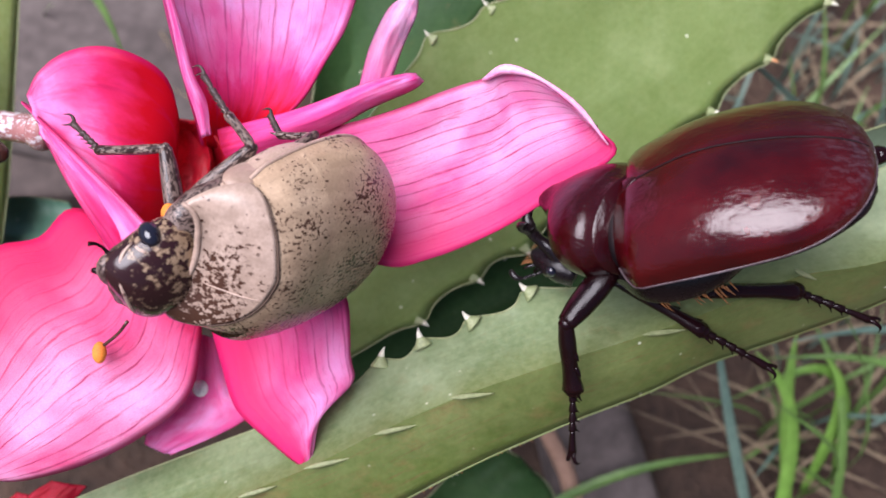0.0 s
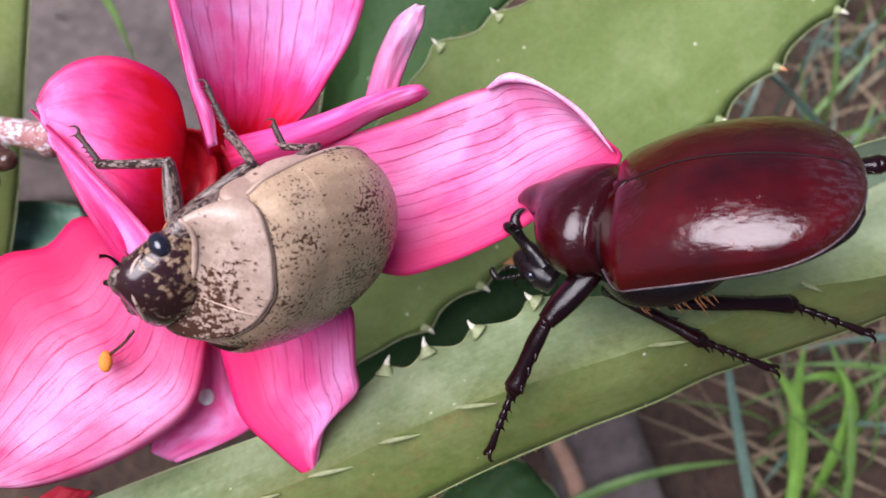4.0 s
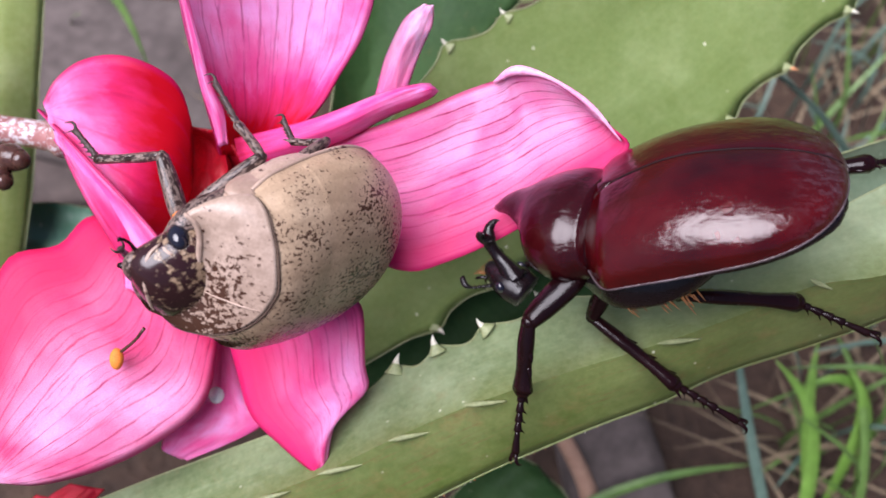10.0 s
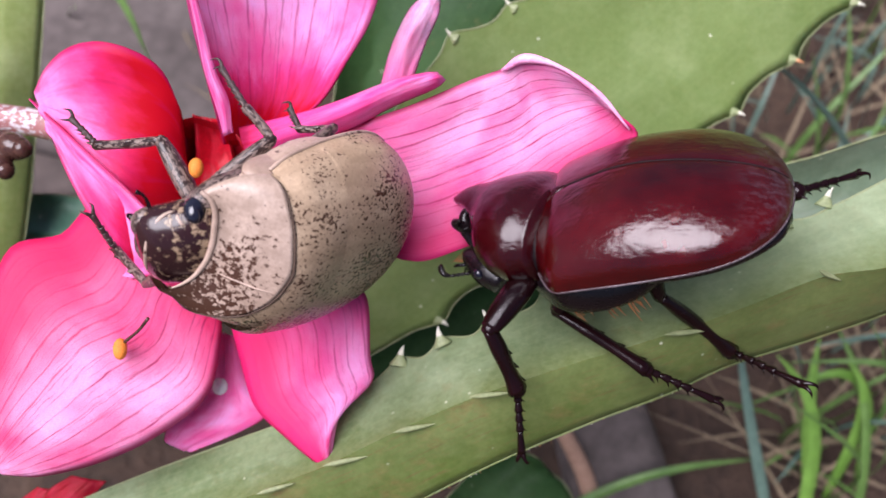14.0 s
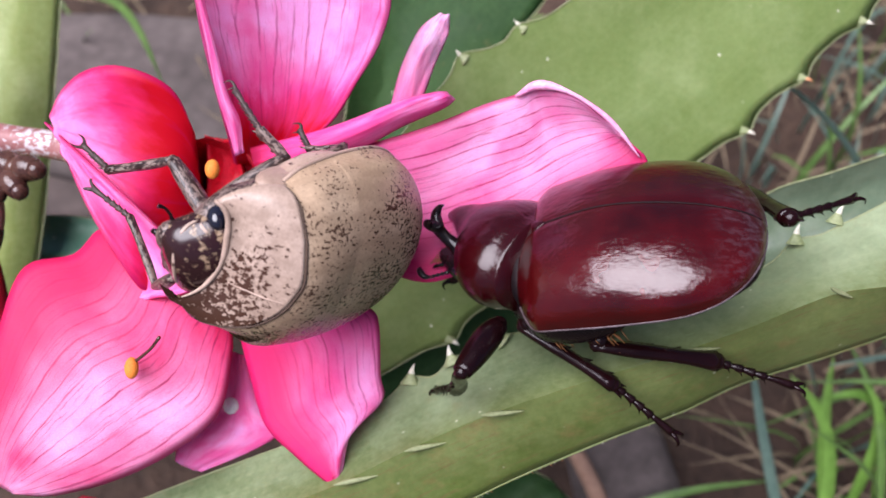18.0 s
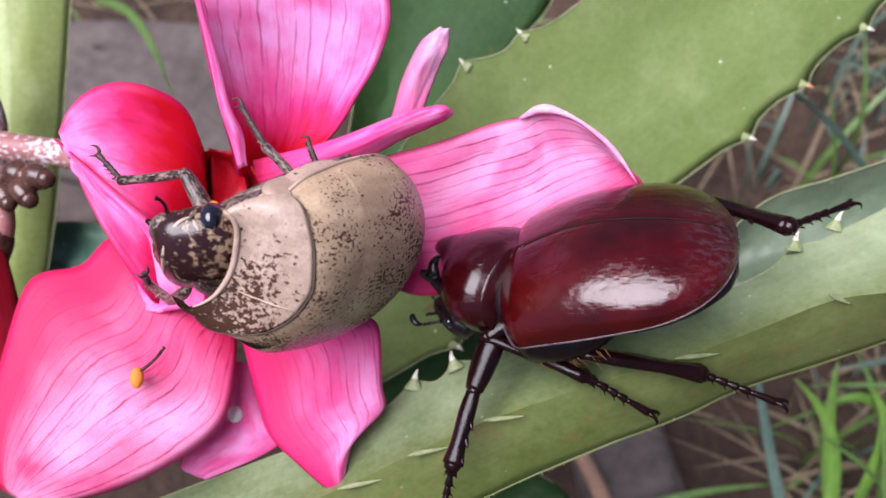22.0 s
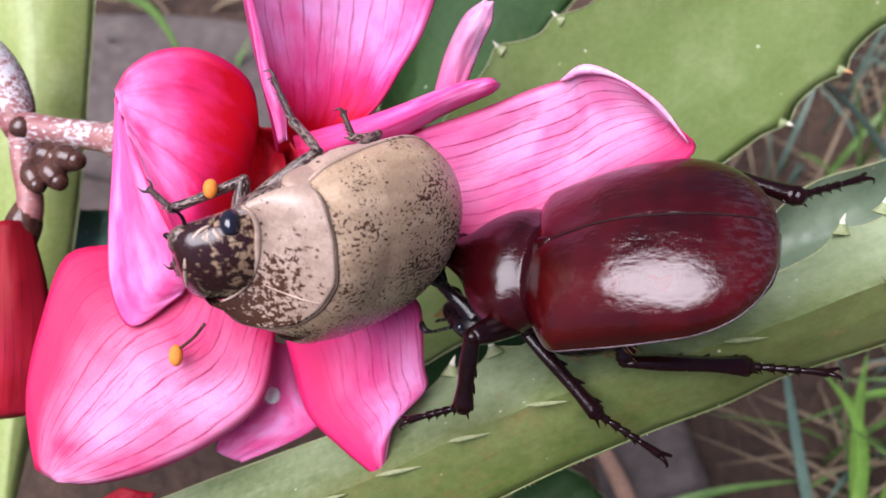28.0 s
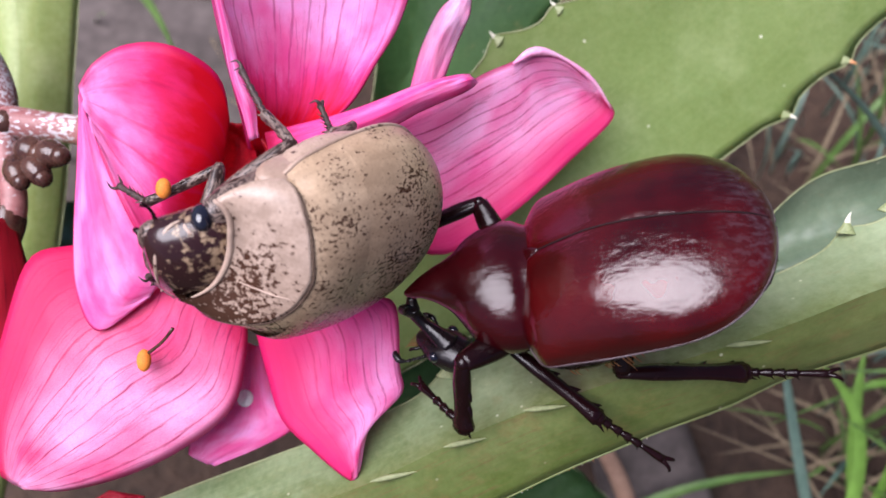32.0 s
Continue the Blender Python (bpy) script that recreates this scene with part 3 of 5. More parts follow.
back_upper = [(47.9, 75.6, -24), (30.4, 52.8, -24), (13.3, 38.5, -25), (1.4, 31.9, -25), (-7.4, 22.2, -25), (-14.6, 11.7, -26), (-21.9, 1.0, -27), (-28.3, -10.7, -28), (-33.0, -23.5, -29)]
back_ridge = [(70.4, 70.0, -29), (49.6, 47.3, -29), (30.5, 29.1, -29), (18.7, 20.1, -29), (6.9, 11.0, -29), (-4.0, 1.9, -29), (-13.1, -6.3, -29), (-23.1, -16.2, -29), (-32.3, -25.5, -30)]
back_lower = [(90.7, 61.7, -31), (67.7, 41.5, -31), (48.2, 23.5, -31), (37.3, 14.8, -31), (16.1, -0.1, -30), (7.7, -4.9, -30), (-1.3, -11.8, -30), (-12.7, -18.6, -30), (-30.5, -28.2, -30)]
back_teeth = [((46.5, 22.3, -31), (47.5, 25.1, -30)), ((16.1, -0.3, -30), (16.5, -1.9, -29)), ((7.5, -4.5, -30), (7.1, -6.7, -29)), ((-1.5, -11.4, -30), (-1.1, -13.5, -29)), ((65.8, 40.0, -31), (67.4, 41.4, -30)), ((55.9, 30.4, -31), (57.4, 32.4, -30))]
top_teeth = [((1.9, 32.1, -25), (0.7, 33.1, -24)), ((10.7, 37.2, -25), (9.6, 38.5, -24))]
back, back_o = blade("aloe_leaf", back_upper, back_ridge, back_lower, 5, ALOE, "broad smooth pale green aloe leaf behind the flower", ([t[0] for t in top_teeth], [t[0] for t in back_teeth]), 120, 0.5)
for k, (a, b) in enumerate(back_teeth + top_teeth):
    p, d = outward(back_lower if k < len(back_teeth) else back_upper, back_ridge, a)
    thorn(p + d * 1.0, p + d * 2.0 + Vector((0, 0, 0.4)), 0.7, back, back_o, k == 5)

far, far_o = blade("aloe_leaf", [(95.3, 24.9, -20), (69.7, 17.9, -20), (56.9, 13.8, -20), (47.0, 10.4, -21), (37.8, 1.8, -22)],
                   [(98.0, 16.8, -24), (71.6, 9.7, -24), (58.5, 5.4, -24), (47.9, 1.8, -24), (39.2, -1.7, -24)],
                   [(96.7, 7.9, -22), (70.7, 1.0, -22), (57.7, -0.8, -22), (47.3, -3.4, -22), (39.5, -4.2, -22)], 4, ALOE_GREY, "dull grey-green aloe leaf behind the toothed one")
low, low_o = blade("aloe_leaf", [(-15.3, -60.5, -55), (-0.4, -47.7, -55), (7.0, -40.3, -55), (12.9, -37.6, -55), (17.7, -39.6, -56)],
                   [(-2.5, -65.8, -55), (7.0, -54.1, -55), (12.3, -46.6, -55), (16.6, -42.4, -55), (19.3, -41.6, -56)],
                   [(12.5, -71.2, -58), (19.0, -58.2, -58), (24.4, -49.6, -58), (23.3, -45.3, -58), (20.6, -42.9, -58)], 4, ALOE_SHADED, "aloe leaf low down, its shade put into a dark green")
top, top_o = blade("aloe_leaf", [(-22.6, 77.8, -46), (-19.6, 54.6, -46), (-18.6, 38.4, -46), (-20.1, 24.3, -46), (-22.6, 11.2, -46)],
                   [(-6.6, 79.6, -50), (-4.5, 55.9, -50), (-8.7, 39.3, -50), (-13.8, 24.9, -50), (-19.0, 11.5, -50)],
                   [(14.9, 78.7, -48), (18.0, 53.2, -48), (9.8, 40.9, -48), (-2.4, 26.6, -48), (-12.7, 11.3, -48)], 5, ALOE_SHADED, "aloe leaf behind the flower, its shade put into a dark green")
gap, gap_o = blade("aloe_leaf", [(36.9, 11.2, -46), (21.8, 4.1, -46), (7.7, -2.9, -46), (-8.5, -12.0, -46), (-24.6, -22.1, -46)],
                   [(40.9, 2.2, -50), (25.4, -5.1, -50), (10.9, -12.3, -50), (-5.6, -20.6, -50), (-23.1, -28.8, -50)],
                   [(42.5, -6.0, -48), (28.2, -13.2, -48), (13.9, -20.3, -48), (-2.4, -28.5, -48), (-20.8, -35.6, -48)], 4, ALOE_SHADED, "aloe leaf deep in the gap, its shade put into a dark green")
strip, strip_o = blade("aloe_leaf", [(-109.7, 68.1, -42), (-106.8, 33.6, -42), (-105.8, -5.8, -42), (-102.8, -64.9, -42)],
                       [(-82.0, 65.6, -36), (-78.2, 32.4, -36), (-78.7, -5.6, -36), (-83.0, -62.6, -36)],
                       [(-68.6, 68.1, -42), (-70.3, 33.6, -42), (-72.5, 4.0, -42), (-78.2, -25.5, -42)], 4, ALOE_YELLOW, "upright yellow-green aloe leaf with a pale margin")
teal, teal_o = blade("aloe_leaf", [(-88.2, 14.7, -52), (-78.8, 10.0, -52), (-71.4, 9.5, -52), (-65.2, 8.5, -52)],
                     [(-86.7, 2.2, -49), (-76.4, 2.2, -49), (-69.2, 2.2, -49), (-63.0, 3.2, -49)],
                     [(-88.2, -12.4, -52), (-77.7, -6.2, -52), (-69.4, -4.1, -52), (-63.1, -0.9, -52)], 3, ALOE_BLUE, "blue-green aloe leaf under the stem")

# ---- the flower ----
FLOWER = (-31.0, 11.5, -4)
flower = thing("flower", FLOWER, "open pink flower with red throat and veined petals", "flower")
P = dict(parent=flower, origin=FLOWER)
right_petal = petal([(-19.7, 13.4, -2), (-6.1, 16.6, 2), (3.3, 20.0, 4), (7.6, 21.1, 6), (9.8, 21.9, 7), (14.2, 20.4, 8), (19.0, 16.9, 8)],
                    [(-18.5, 3.1, -4), (-5.9, -2.6, -3), (1.2, -1.6, -2), (10.0, 2.3, 0), (16.9, 6.9, 3), (23.7, 11.8, 6), (21.0, 14.9, 8)], PETAL, bulge=-2, seed=1, label="broad pink petal with a rolled tip", pivot=(-16.9, 8.4, -3), **P)
part("rolled_rim", tube([Vector(p) - Vector((-16.9, 8.4, -3)) for p in ((7.0, 20.6, 6.3), (9.7, 21.7, 8), (13.8, 20.5, 8.6), (18.5, 17.2, 8.6), (22.5, 12.8, 7.5))], [0.2, 0.65, 0.25, 0.35, 0.1], 8, 24), ROLL, right_petal, "pale rolled edge")
petal([(-29.8, 13.2, -5), (-29.8, 17.6, 1), (-30.6, 23.4, 5), (-31.6, 30.3, 8), (-31.5, 35.2, 10), (-28.0, 41.3, 10)],
      [(-24.0, 13.7, -5), (-16.7, 18.4, -2), (-12.8, 23.6, 0), (-9.6, 28.1, 3), (-8.1, 33.7, 6), (-11.2, 41.7, 9)], PETAL_HEART, bulge=-5, seed=2, label="upright pink petal with a red heart", **P)
left_petal = petal([(-33.4, 13.7, -5), (-32.2, 17.6, -2), (-32.7, 21.6, 1), (-35.8, 24.0, 3), (-40.0, 25.0, 4), (-44.5, 24.4, 4), (-47.8, 22.3, 4), (-49.2, 19.4, 4)],
                   [(-35.2, 2.2, -5), (-36.2, -0.7, -3), (-37.4, -3.2, -1), (-38.5, -4.2, 1), (-39.3, -2.4, 3), (-41.4, 2.1, 4), (-44.5, 7.8, 4), (-47.7, 14.7, 4)], PETAL_EAR, bulge=-2.5, seed=3, ripple=1.0, label="rounded red-pink petal like an ear", pivot=(-33.6, 11.6, -5), **P)
LOBE_TOP, LOBE_END = (-48.7, 17.2, 3.9), (-39.5, -4.9, 1.4)
lobe = petal([(-49.1, 18.9, 3.9), (-49.0, 10.0, 3.8), (-49.2, 1.5, 3.8), (-48.6, -6.0, 3.4), (-45.9, -10.6, 2.8), (-40.6, -6.8, 1.6)],
             [(-48.3, 16.8, 3.9), (-46.6, 12.7, 3.9), (-44.0, 7.0, 3.9), (-41.2, 1.5, 3.4), (-39.4, -2.1, 2.6), (-38.5, -4.1, 1.4)], PETAL_LOBE, left_petal, (-33.6, 11.6, -5), bulge=0.6, seed=10, ripple=0.5, label="pink lobe of the ear petal, curled under and later spread", name="lobe", pivot=LOBE_TOP)
low_petal = petal([(-38.9, 1.6, -6), (-47.0, 4.7, -5), (-50.8, 0.8, -3), (-56.6, -1.0, -1), (-58.6, -8.7, 1), (-60.0, -18.7, 2), (-58.9, -28.1, 2)],
                  [(-30.1, -9.1, -5), (-29.8, -13.5, -3), (-31.1, -20.1, -2), (-36.6, -24.8, -1), (-43.7, -28.2, 0), (-51.3, -30.0, 1), (-56.0, -29.6, 2)], PETAL_LOW, bulge=3, seed=4, label="large pale pink petal with dark veins", **P)
tip_petal = petal([(-29.4, -7.6, -5), (-27.2, -16.0, -5), (-25.0, -21.9, -4), (-20.6, -25.9, -3), (-16.7, -28.7, -2), (-15.7, -29.3, -2)],
                  [(-14.0, -6.0, -4), (-10.6, -7.3, -5), (-10.0, -15.1, -4), (-9.8, -18.5, -4), (-13.9, -22.5, -3), (-15.2, -29.1, -2)], PETAL_TIP, bulge=2, seed=5, label="pointed pink petal", **P)
pale_petal = petal([(-31.5, -12.2, -9.0), (-33.1, -19.4, -9.0), (-37.9, -24.8, -9.0), (-38.8, -27.6, -9.0)],
                   [(-29.0, -13.0, -9.0), (-26.8, -20.2, -9.0), (-24.7, -24.0, -9.0), (-35.0, -29.1, -9.0)], PETAL_LOBE, bulge=1, seed=6, label="small pale pink petal", **P)
part("droplet", blob(Vector((-30.8, -19.8, -7.6)) - Vector(FLOWER), (1.1, 1.2, 0.6)), DROPLET, flower, "white drop on the pale petal")
fold = petal([(-31.7, 33.5, 11.0), (-31.2, 30.0, 8.8), (-30.6, 25.3, 6.6), (-30.1, 20.8, 4.4), (-29.2, 16.8, 2.2), (-28.8, 13.6, 0.0)],
             [(-30.4, 33.3, 11.6), (-30.0, 29.8, 9.4), (-29.2, 25.2, 7.2), (-28.5, 21.0, 5.0), (-27.4, 17.8, 2.8), (-27.5, 14.0, 0.6)], PETAL_LOBE, bulge=0.8, seed=14, ripple=0.3, label="folded pink edge of the upright petal", name="folded_edge", **P)
petal([(-8.8, 20.6, -4), (-7.1, 26.4, -3), (-4.8, 30.7, -2), (-2.1, 32.7, -1)],
      [(-4.5, 21.3, -4), (-2.6, 26.4, -3), (-0.9, 30.0, -2), (-0.6, 32.5, -1)], PETAL_PALE, bulge=1.5, seed=7, label="narrow pale petal", **P)
petal([(-27.6, 15.3, -4), (-16.2, 17.1, 2), (-7.5, 20.2, 3), (-2.8, 21.2, 4), (-1.0, 21.3, 4)],
      [(-26.1, 10.7, -4), (-13.4, 13.9, 1), (-6.8, 17.1, 2), (-1.4, 19.1, 4), (0.1, 20.3, 4)], PETAL_RED, bulge=2.5, seed=8, label="narrow folded red-pink petal", **P)
o = Vector(FLOWER)
rings = []
for k in range(14):
    s = k / 13
    r = 5.2 * (1 - s) ** 0.6 + 0.05
    c = Vector(FLOWER) + Vector((-3 + 2 * s, 0, -1 - 16 * s))
    rings.append([c - o + Vector((r * math.cos(a), r * math.sin(a), 0.4 * math.sin(5 * a))) for a in (2 * math.pi * i / 24 for i in range(24))])
petal([(-34.4, 17.4, -6), (-34.4, 13.8, -8), (-35.3, 9.6, -10), (-36.2, 4.0, -9)], [(-30.0, 16.8, -5), (-27.4, 13.6, -6), (-26.9, 9.5, -8), (-28.7, 4.0, -9)], THROAT, bulge=-3.5, seed=9, ripple=1.2, label="red folded heart of the flower", **P)
part("throat", loft(rings, caps=False), THROAT, flower, "deep red throat")


pollen = part("anther", blob((0, 0, 0), (0.85, 1.15, 0.8)), POLLEN, flower, "orange anther")
part("filament", tube([Vector((-36.5, -9.6, 6)) - o, Vector((-38.0, -11.2, 5)) - o, Vector((-40.3, -12.9, 4)) - o], [0.25, 0.22, 0.25], 6, 8), BUD, flower)
part("anther", blob(Vector((-40.6, -13.6, 4)) - o, (0.9, 1.4, 0.8)), POLLEN, flower, "orange anther")

# ---- stem, buds and the withered bloom ----
SO = (-68.3, 18.5, -14)
so = Vector(SO)
stem = thing("flowering_branch", SO, "greyish pink woody branch with dark buds", "branch")
part("stalk", tube([Vector(p) - so for p in ((-69.1, 18.5, -14), (-64.2, 17.9, -14), (-59.3, 17.3, -14), (-54.8, 16.5, -13), (-47.5, 15.5, -13), (-37.2, 14.0, -14))], [2.4, 2.15, 2.1, 2.2, 2.0, 1.6], 14, 22), STEM, stem, "silvery pink stalk")
part("node_scar", blob(Vector((-68.5, 18.2, -12.5)) - so, (1.7, 1.7, 1.2)), BUD, stem)
part("calyx", tube([Vector(p) - so for p in ((-56.0, 16.7, -13), (-54.6, 16.5, -13), (-53.1, 16.3, -13))], [2.2, 2.9, 2.5], 14, 8), STEM, stem, "swollen end of the stalk")
part("flower_tube", tube([Vector(p) - so for p in ((-54.6, 16.3, -13), (-50.7, 15.8, -13), (-45.0, 14.9, -13), (-36.6, 12.6, -12))], [2.0, 2.5, 2.7, 3.2], 14, 16), RIM, stem, "rosy flower tube")
part("old_stalk", tube([Vector(p) - so for p in ((-81.2, 32.1, -18), (-75.1, 27.5, -16), (-71.2, 22.3, -15), (-69.3, 17.7, -14))], [4.6, 4.2, 3.4, 2.0], 16, 16), STEM, stem, "thick grey stem")
part("side_stalk", tube([Vector(p) - so for p in ((-69.1, 17.7, -14), (-68.2, 12.3, -13), (-66.6, 7.7, -12), (-67.3, 3.3, -12))], [1.9, 1.6, 1.9, 2.2], 12, 14), STEM, stem, "drooping side stalk")
for a, b_, r in (((-65.7, 14.4, -12), (-62.3, 13.4, -10), 2.0), ((-62.8, 13.9, -11), (-58.8, 12.9, -9), 1.9), ((-64.4, 12.9, -11), (-61.2, 9.9, -9), 1.8), ((-66.4, 12.5, -11), (-64.2, 9.4, -9), 1.7)):
    bud = part("bud", tube([Vector(a) - so, (Vector(a) + Vector(b_)) / 2 - so, Vector(b_) - so], [r * 0.7, r * 1.1, r * 0.8], 12, 10), BUD, stem, "dark shiny bud")
    part("bud_tip", blob(Vector(b_) - so, (r * 0.75, r * 0.75, r * 0.75), 8, 10), BUD, bud)
WO = (-67.7, 3.3, -12)
wo = Vector(WO)
wilt = thing("withered_flower", WO, "drooping dark red withered petal", "flower")
part("cup", tube([Vector(p) - wo for p in ((-67.0, 7.2, -12), (-67.4, 4.5, -12), (-68.1, 1.3, -12))], [1.6, 2.6, 2.4], 12, 10), BUD, wilt)
petal([(-70.4, 4.1, -11), (-72.2, -4.7, -10), (-72.6, -14.2, -10), (-71.5, -23.4, -10)], [(-66.4, 4.5, -11), (-63.4, -4.7, -10), (-62.7, -14.2, -10), (-65.5, -22.6, -10)], PETAL_DARK, wilt, WO, bulge=4, seed=11)
petal([(-58.4, -37.6, -14), (-56.0, -35.0, -13), (-53.1, -33.2, -13)], [(-56.0, -42.5, -14), (-53.1, -39.7, -13), (-48.3, -34.2, -13)], PETAL_DARK, wilt, WO, bulge=1, seed=12, label="dark red fallen petal")
petal([(-68.4, -43.1, -16), (-62.6, -38.1, -16), (-59.3, -35.6, -16)], [(-62.6, -46.4, -16), (-57.6, -42.3, -16), (-56.0, -36.5, -16)], PETAL_DARK, wilt, WO, bulge=1, seed=13)


# ---- litter, stones and grass on the ground ----


def stone(at, size, turn, label, seed, material=None):
    bm = bmesh.new()
    bmesh.ops.create_icosphere(bm, subdivisions=4, radius=1)
    for v in bm.verts:
        c = v.co.copy()
        for i in range(3):
            c[i] = math.copysign(abs(c[i]) ** 0.55, c[i])
        c *= 1 + 0.10 * noise.noise(c * 1.6 + Vector((seed, 0, 0))) + 0.03 * noise.noise(c * 6 + Vector((0, seed, 0)))
        v.co = Vector((c.x * size[0], c.y * size[1], c.z * size[2]))
    ob = part("stone", bm, material or STONE)
    ob.matrix_world = BASE @ Matrix.Translation(Vector(at) * 0.001) @ pose(0, 0, 0, -25) @ pose(0, 0, 0, 0, 0, turn)
    tagged(ob, label, "stone", "stones on the soil")


stone((-96.3, 49.2, -160.9), (48, 30, 12), -8, "flat grey-brown stone lying on the soil", 1, STONE_PALE)
stone((-98.4, 26.7, -154.8), (38, 16, 9), 4, "brown stone slab half sunk in the soil", 2)
stone((42.3, -55.5, -116.4), (13, 26, 9), 12, "grey stone beside the dry twig", 3, STONE_PALE)


def ribbon(base, tip, bend, width, segs=10, fold=0.25):
    """A grass blade from base to tip, bowed by bend, folded along its middle."""
    base, tip, bend = Vector(base), Vector(tip), Vector(bend)
    rows = []
    for k in range(segs + 1):
        s = k / segs
        p = base.lerp(tip, s) + bend * math.sin(math.pi * s)
        d = (tip - base + bend * math.pi * math.cos(math.pi * s)).normalized()
        side = d.cross(Vector((0, 0, 1)))
        side = side.normalized() if side.length > 0.05 else Vector((1, 0, 0))
        w = width / 2 * min(1, 0.55 + 2 * s) * max(0.05, 1 - s ** 3)
        drop = Vector((0, 0, -1)) * fold * w
        rows.append((p - side * w, p + drop, p + side * w))
    return rows


def ribbons(list_of_rows):
    bm = bmesh.new()
    for rows in list_of_rows:
        vs = [[bm.verts.new(p) for p in r] for r in rows]
        for a, b in zip(vs, vs[1:]):
            for i in range(2):
                bm.faces.new((a[i], a[i + 1], b[i + 1], b[i]))
    return bm


def grass_blade(base, tip, bend, width, material, label):
    o = Vector(base)
    root = thing("grass_blade", base, label, "grass", "single grass blades")
    ob = part("leaf", ribbons([ribbon(Vector(base) - o, Vector(tip) - o, bend, width, 16)]), material, root)
    s = ob.modifiers.new("thickness", "SOLIDIFY")
    s.thickness = 0.0003


grass_blade((121.4, 3.3, -139.5), (60.3, 39.3, -62), (0, 6, 6), 1.9, GRASS_BLUE, "narrow blue-green grass blade leaning over")
grass_blade((15.8, -70.6, -105.0), (74.6, -48.8, -100), (-2, 6, 5), 2.4, GRASS, "long green grass blade with a dry tip")
grass_blade((79.3, -72.9, -103.9), (62.9, -14.6, -82), (-3, 4, 6), 2.6, GRASS_BLUE, "upright blue-green grass blade")
for at, to, bend, wide in (((83.8, -70.6, -105.0), (73.0, -23.0, -85), (5, 7, 4), 3.4), ((88.0, -66.0, -106.0), (82.0, -19.0, -84), (-3, 6, 5), 3.0), ((92.0, -60.0, -107.0), (88.5, -24.0, -86), (4, 6, 6), 2.8), ((101.0, -56.0, -109.0), (79.0, -29.0, -88), (4, 12, 8), 3.0)):
    grass_blade(at, to, bend, wide, GRASS_BRIGHT, "bright green grass blade")
grass_blade((120.9, -63.3, -108.4), (74.0, -24.1, -80), (10, 14, 12), 2.3, GRASS, "arching bright green grass blade")
grass_blade((133.8, -45.6, -116.7), (77.5, -20.0, -75), (6, 12, 10), 2.3, GRASS_BLUE, "arching blue-green grass blade")
grass_blade((113.1, -47.0, -109.4), (73.9, -49.7, -104), (0, 3, 2), 1.9, STRAW, "dry straw-coloured grass stalk")
grass_blade((97.4, -70.6, -105.0), (86.3, -15.0, -88), (3, 5, 6), 2.2, GRASS, "bright green grass blade")
grass_blade((-120.0, 90.5, -180.1), (-63.2, 39.8, -80), (4, 4, 6), 2.4, GRASS, "green grass blade by the stone")
TO = (36.1, -62.3, -104.5)
twig = thing("dry_twig", TO, "dry pinkish brown twig on the soil", "twig")
part("stick", tube([Vector((0, 0, 0)), Vector((33.7, -53.2, -106.5)) - Vector(TO), Vector((27.9, -41.5, -109.7)) - Vector(TO), Vector((24.7, -35.0, -112.8)) - Vector(TO)], [2.3, 2.2, 2.0, 1.8], 10, 18), TWIG, twig)


def meadow(name, n, area, length, width, material, label, seed, flat=0.0):
    """Many blades rooted over a patch of the soil (east, north in mm)."""
    rnd = random.Random(seed)
    rows = []
    while len(rows) < n:
        x, y = rnd.uniform(area[0], area[1]), rnd.uniform(area[2], area[3])
        if noise.noise(Vector((x / 45, y / 45, seed))) < -0.25:
            continue
        h = rnd.uniform(*length)
        a = rnd.uniform(0, 6.283)
        lean = rnd.uniform(0.15, 0.6) + flat
        top = Vector((math.cos(a) * h * lean, math.sin(a) * h * lean, h * max(0.06, 1 - lean * 0.9)))
        base = Vector((x, y, -8))
        rows.append(ribbon(base, base + top, Vector((math.cos(a), math.sin(a), 0)) * -h * 0.12 + Vector((0, 0, h * 0.08)), rnd.uniform(*width), 7))
    tagged(part(name, ribbons(rows), material), label, "grass", "", "stuff")


meadow("grass", 620, (85, 330, -90, 330), (30, 90), (0.8, 2.0), GRASS, "patch of thin green grass", 1)
meadow("grass", 620, (80, 330, -80, 330), (25, 75), (0.8, 1.9), GRASS_BLUE, "patch of blue-green grass", 2)
meadow("dry_grass", 650, (75, 330, -110, 330), (25, 80), (0.6, 1.5), STRAW, "dry straw and dead grass on the soil", 3, 0.45)
meadow("grass", 800, (330, 800, -250, 600), (30, 90), (1.2, 3.0), GRASS, "outer patch of thin green grass", 6)
meadow("grass", 200, (-330, 20, 110, 330), (20, 55), (1.0, 2.2), GRASS, "patch of short green grass", 4)
meadow("dry_grass", 110, (-200, 60, 60, 330), (15, 60), (0.7, 1.6), STRAW, "dead grass behind the stones", 5, 0.45)


# ---- beetles ----
def swell(q, start, rise, over, turn, blunt):
    """Share of the full size at q from the front (0) to the rear (1) of a wing-case pair: broad shoulders, then a rounded end."""
    f = start + rise * math.sin(math.pi / 2 * min(1, q / 0.10)) + (1 - start - rise) * math.sin(math.pi / 2 * min(1, q / over))
    return f * max(0.0, 1 - max(0, (q - turn) / (1 - turn)) ** blunt) ** (1 / 2.1)


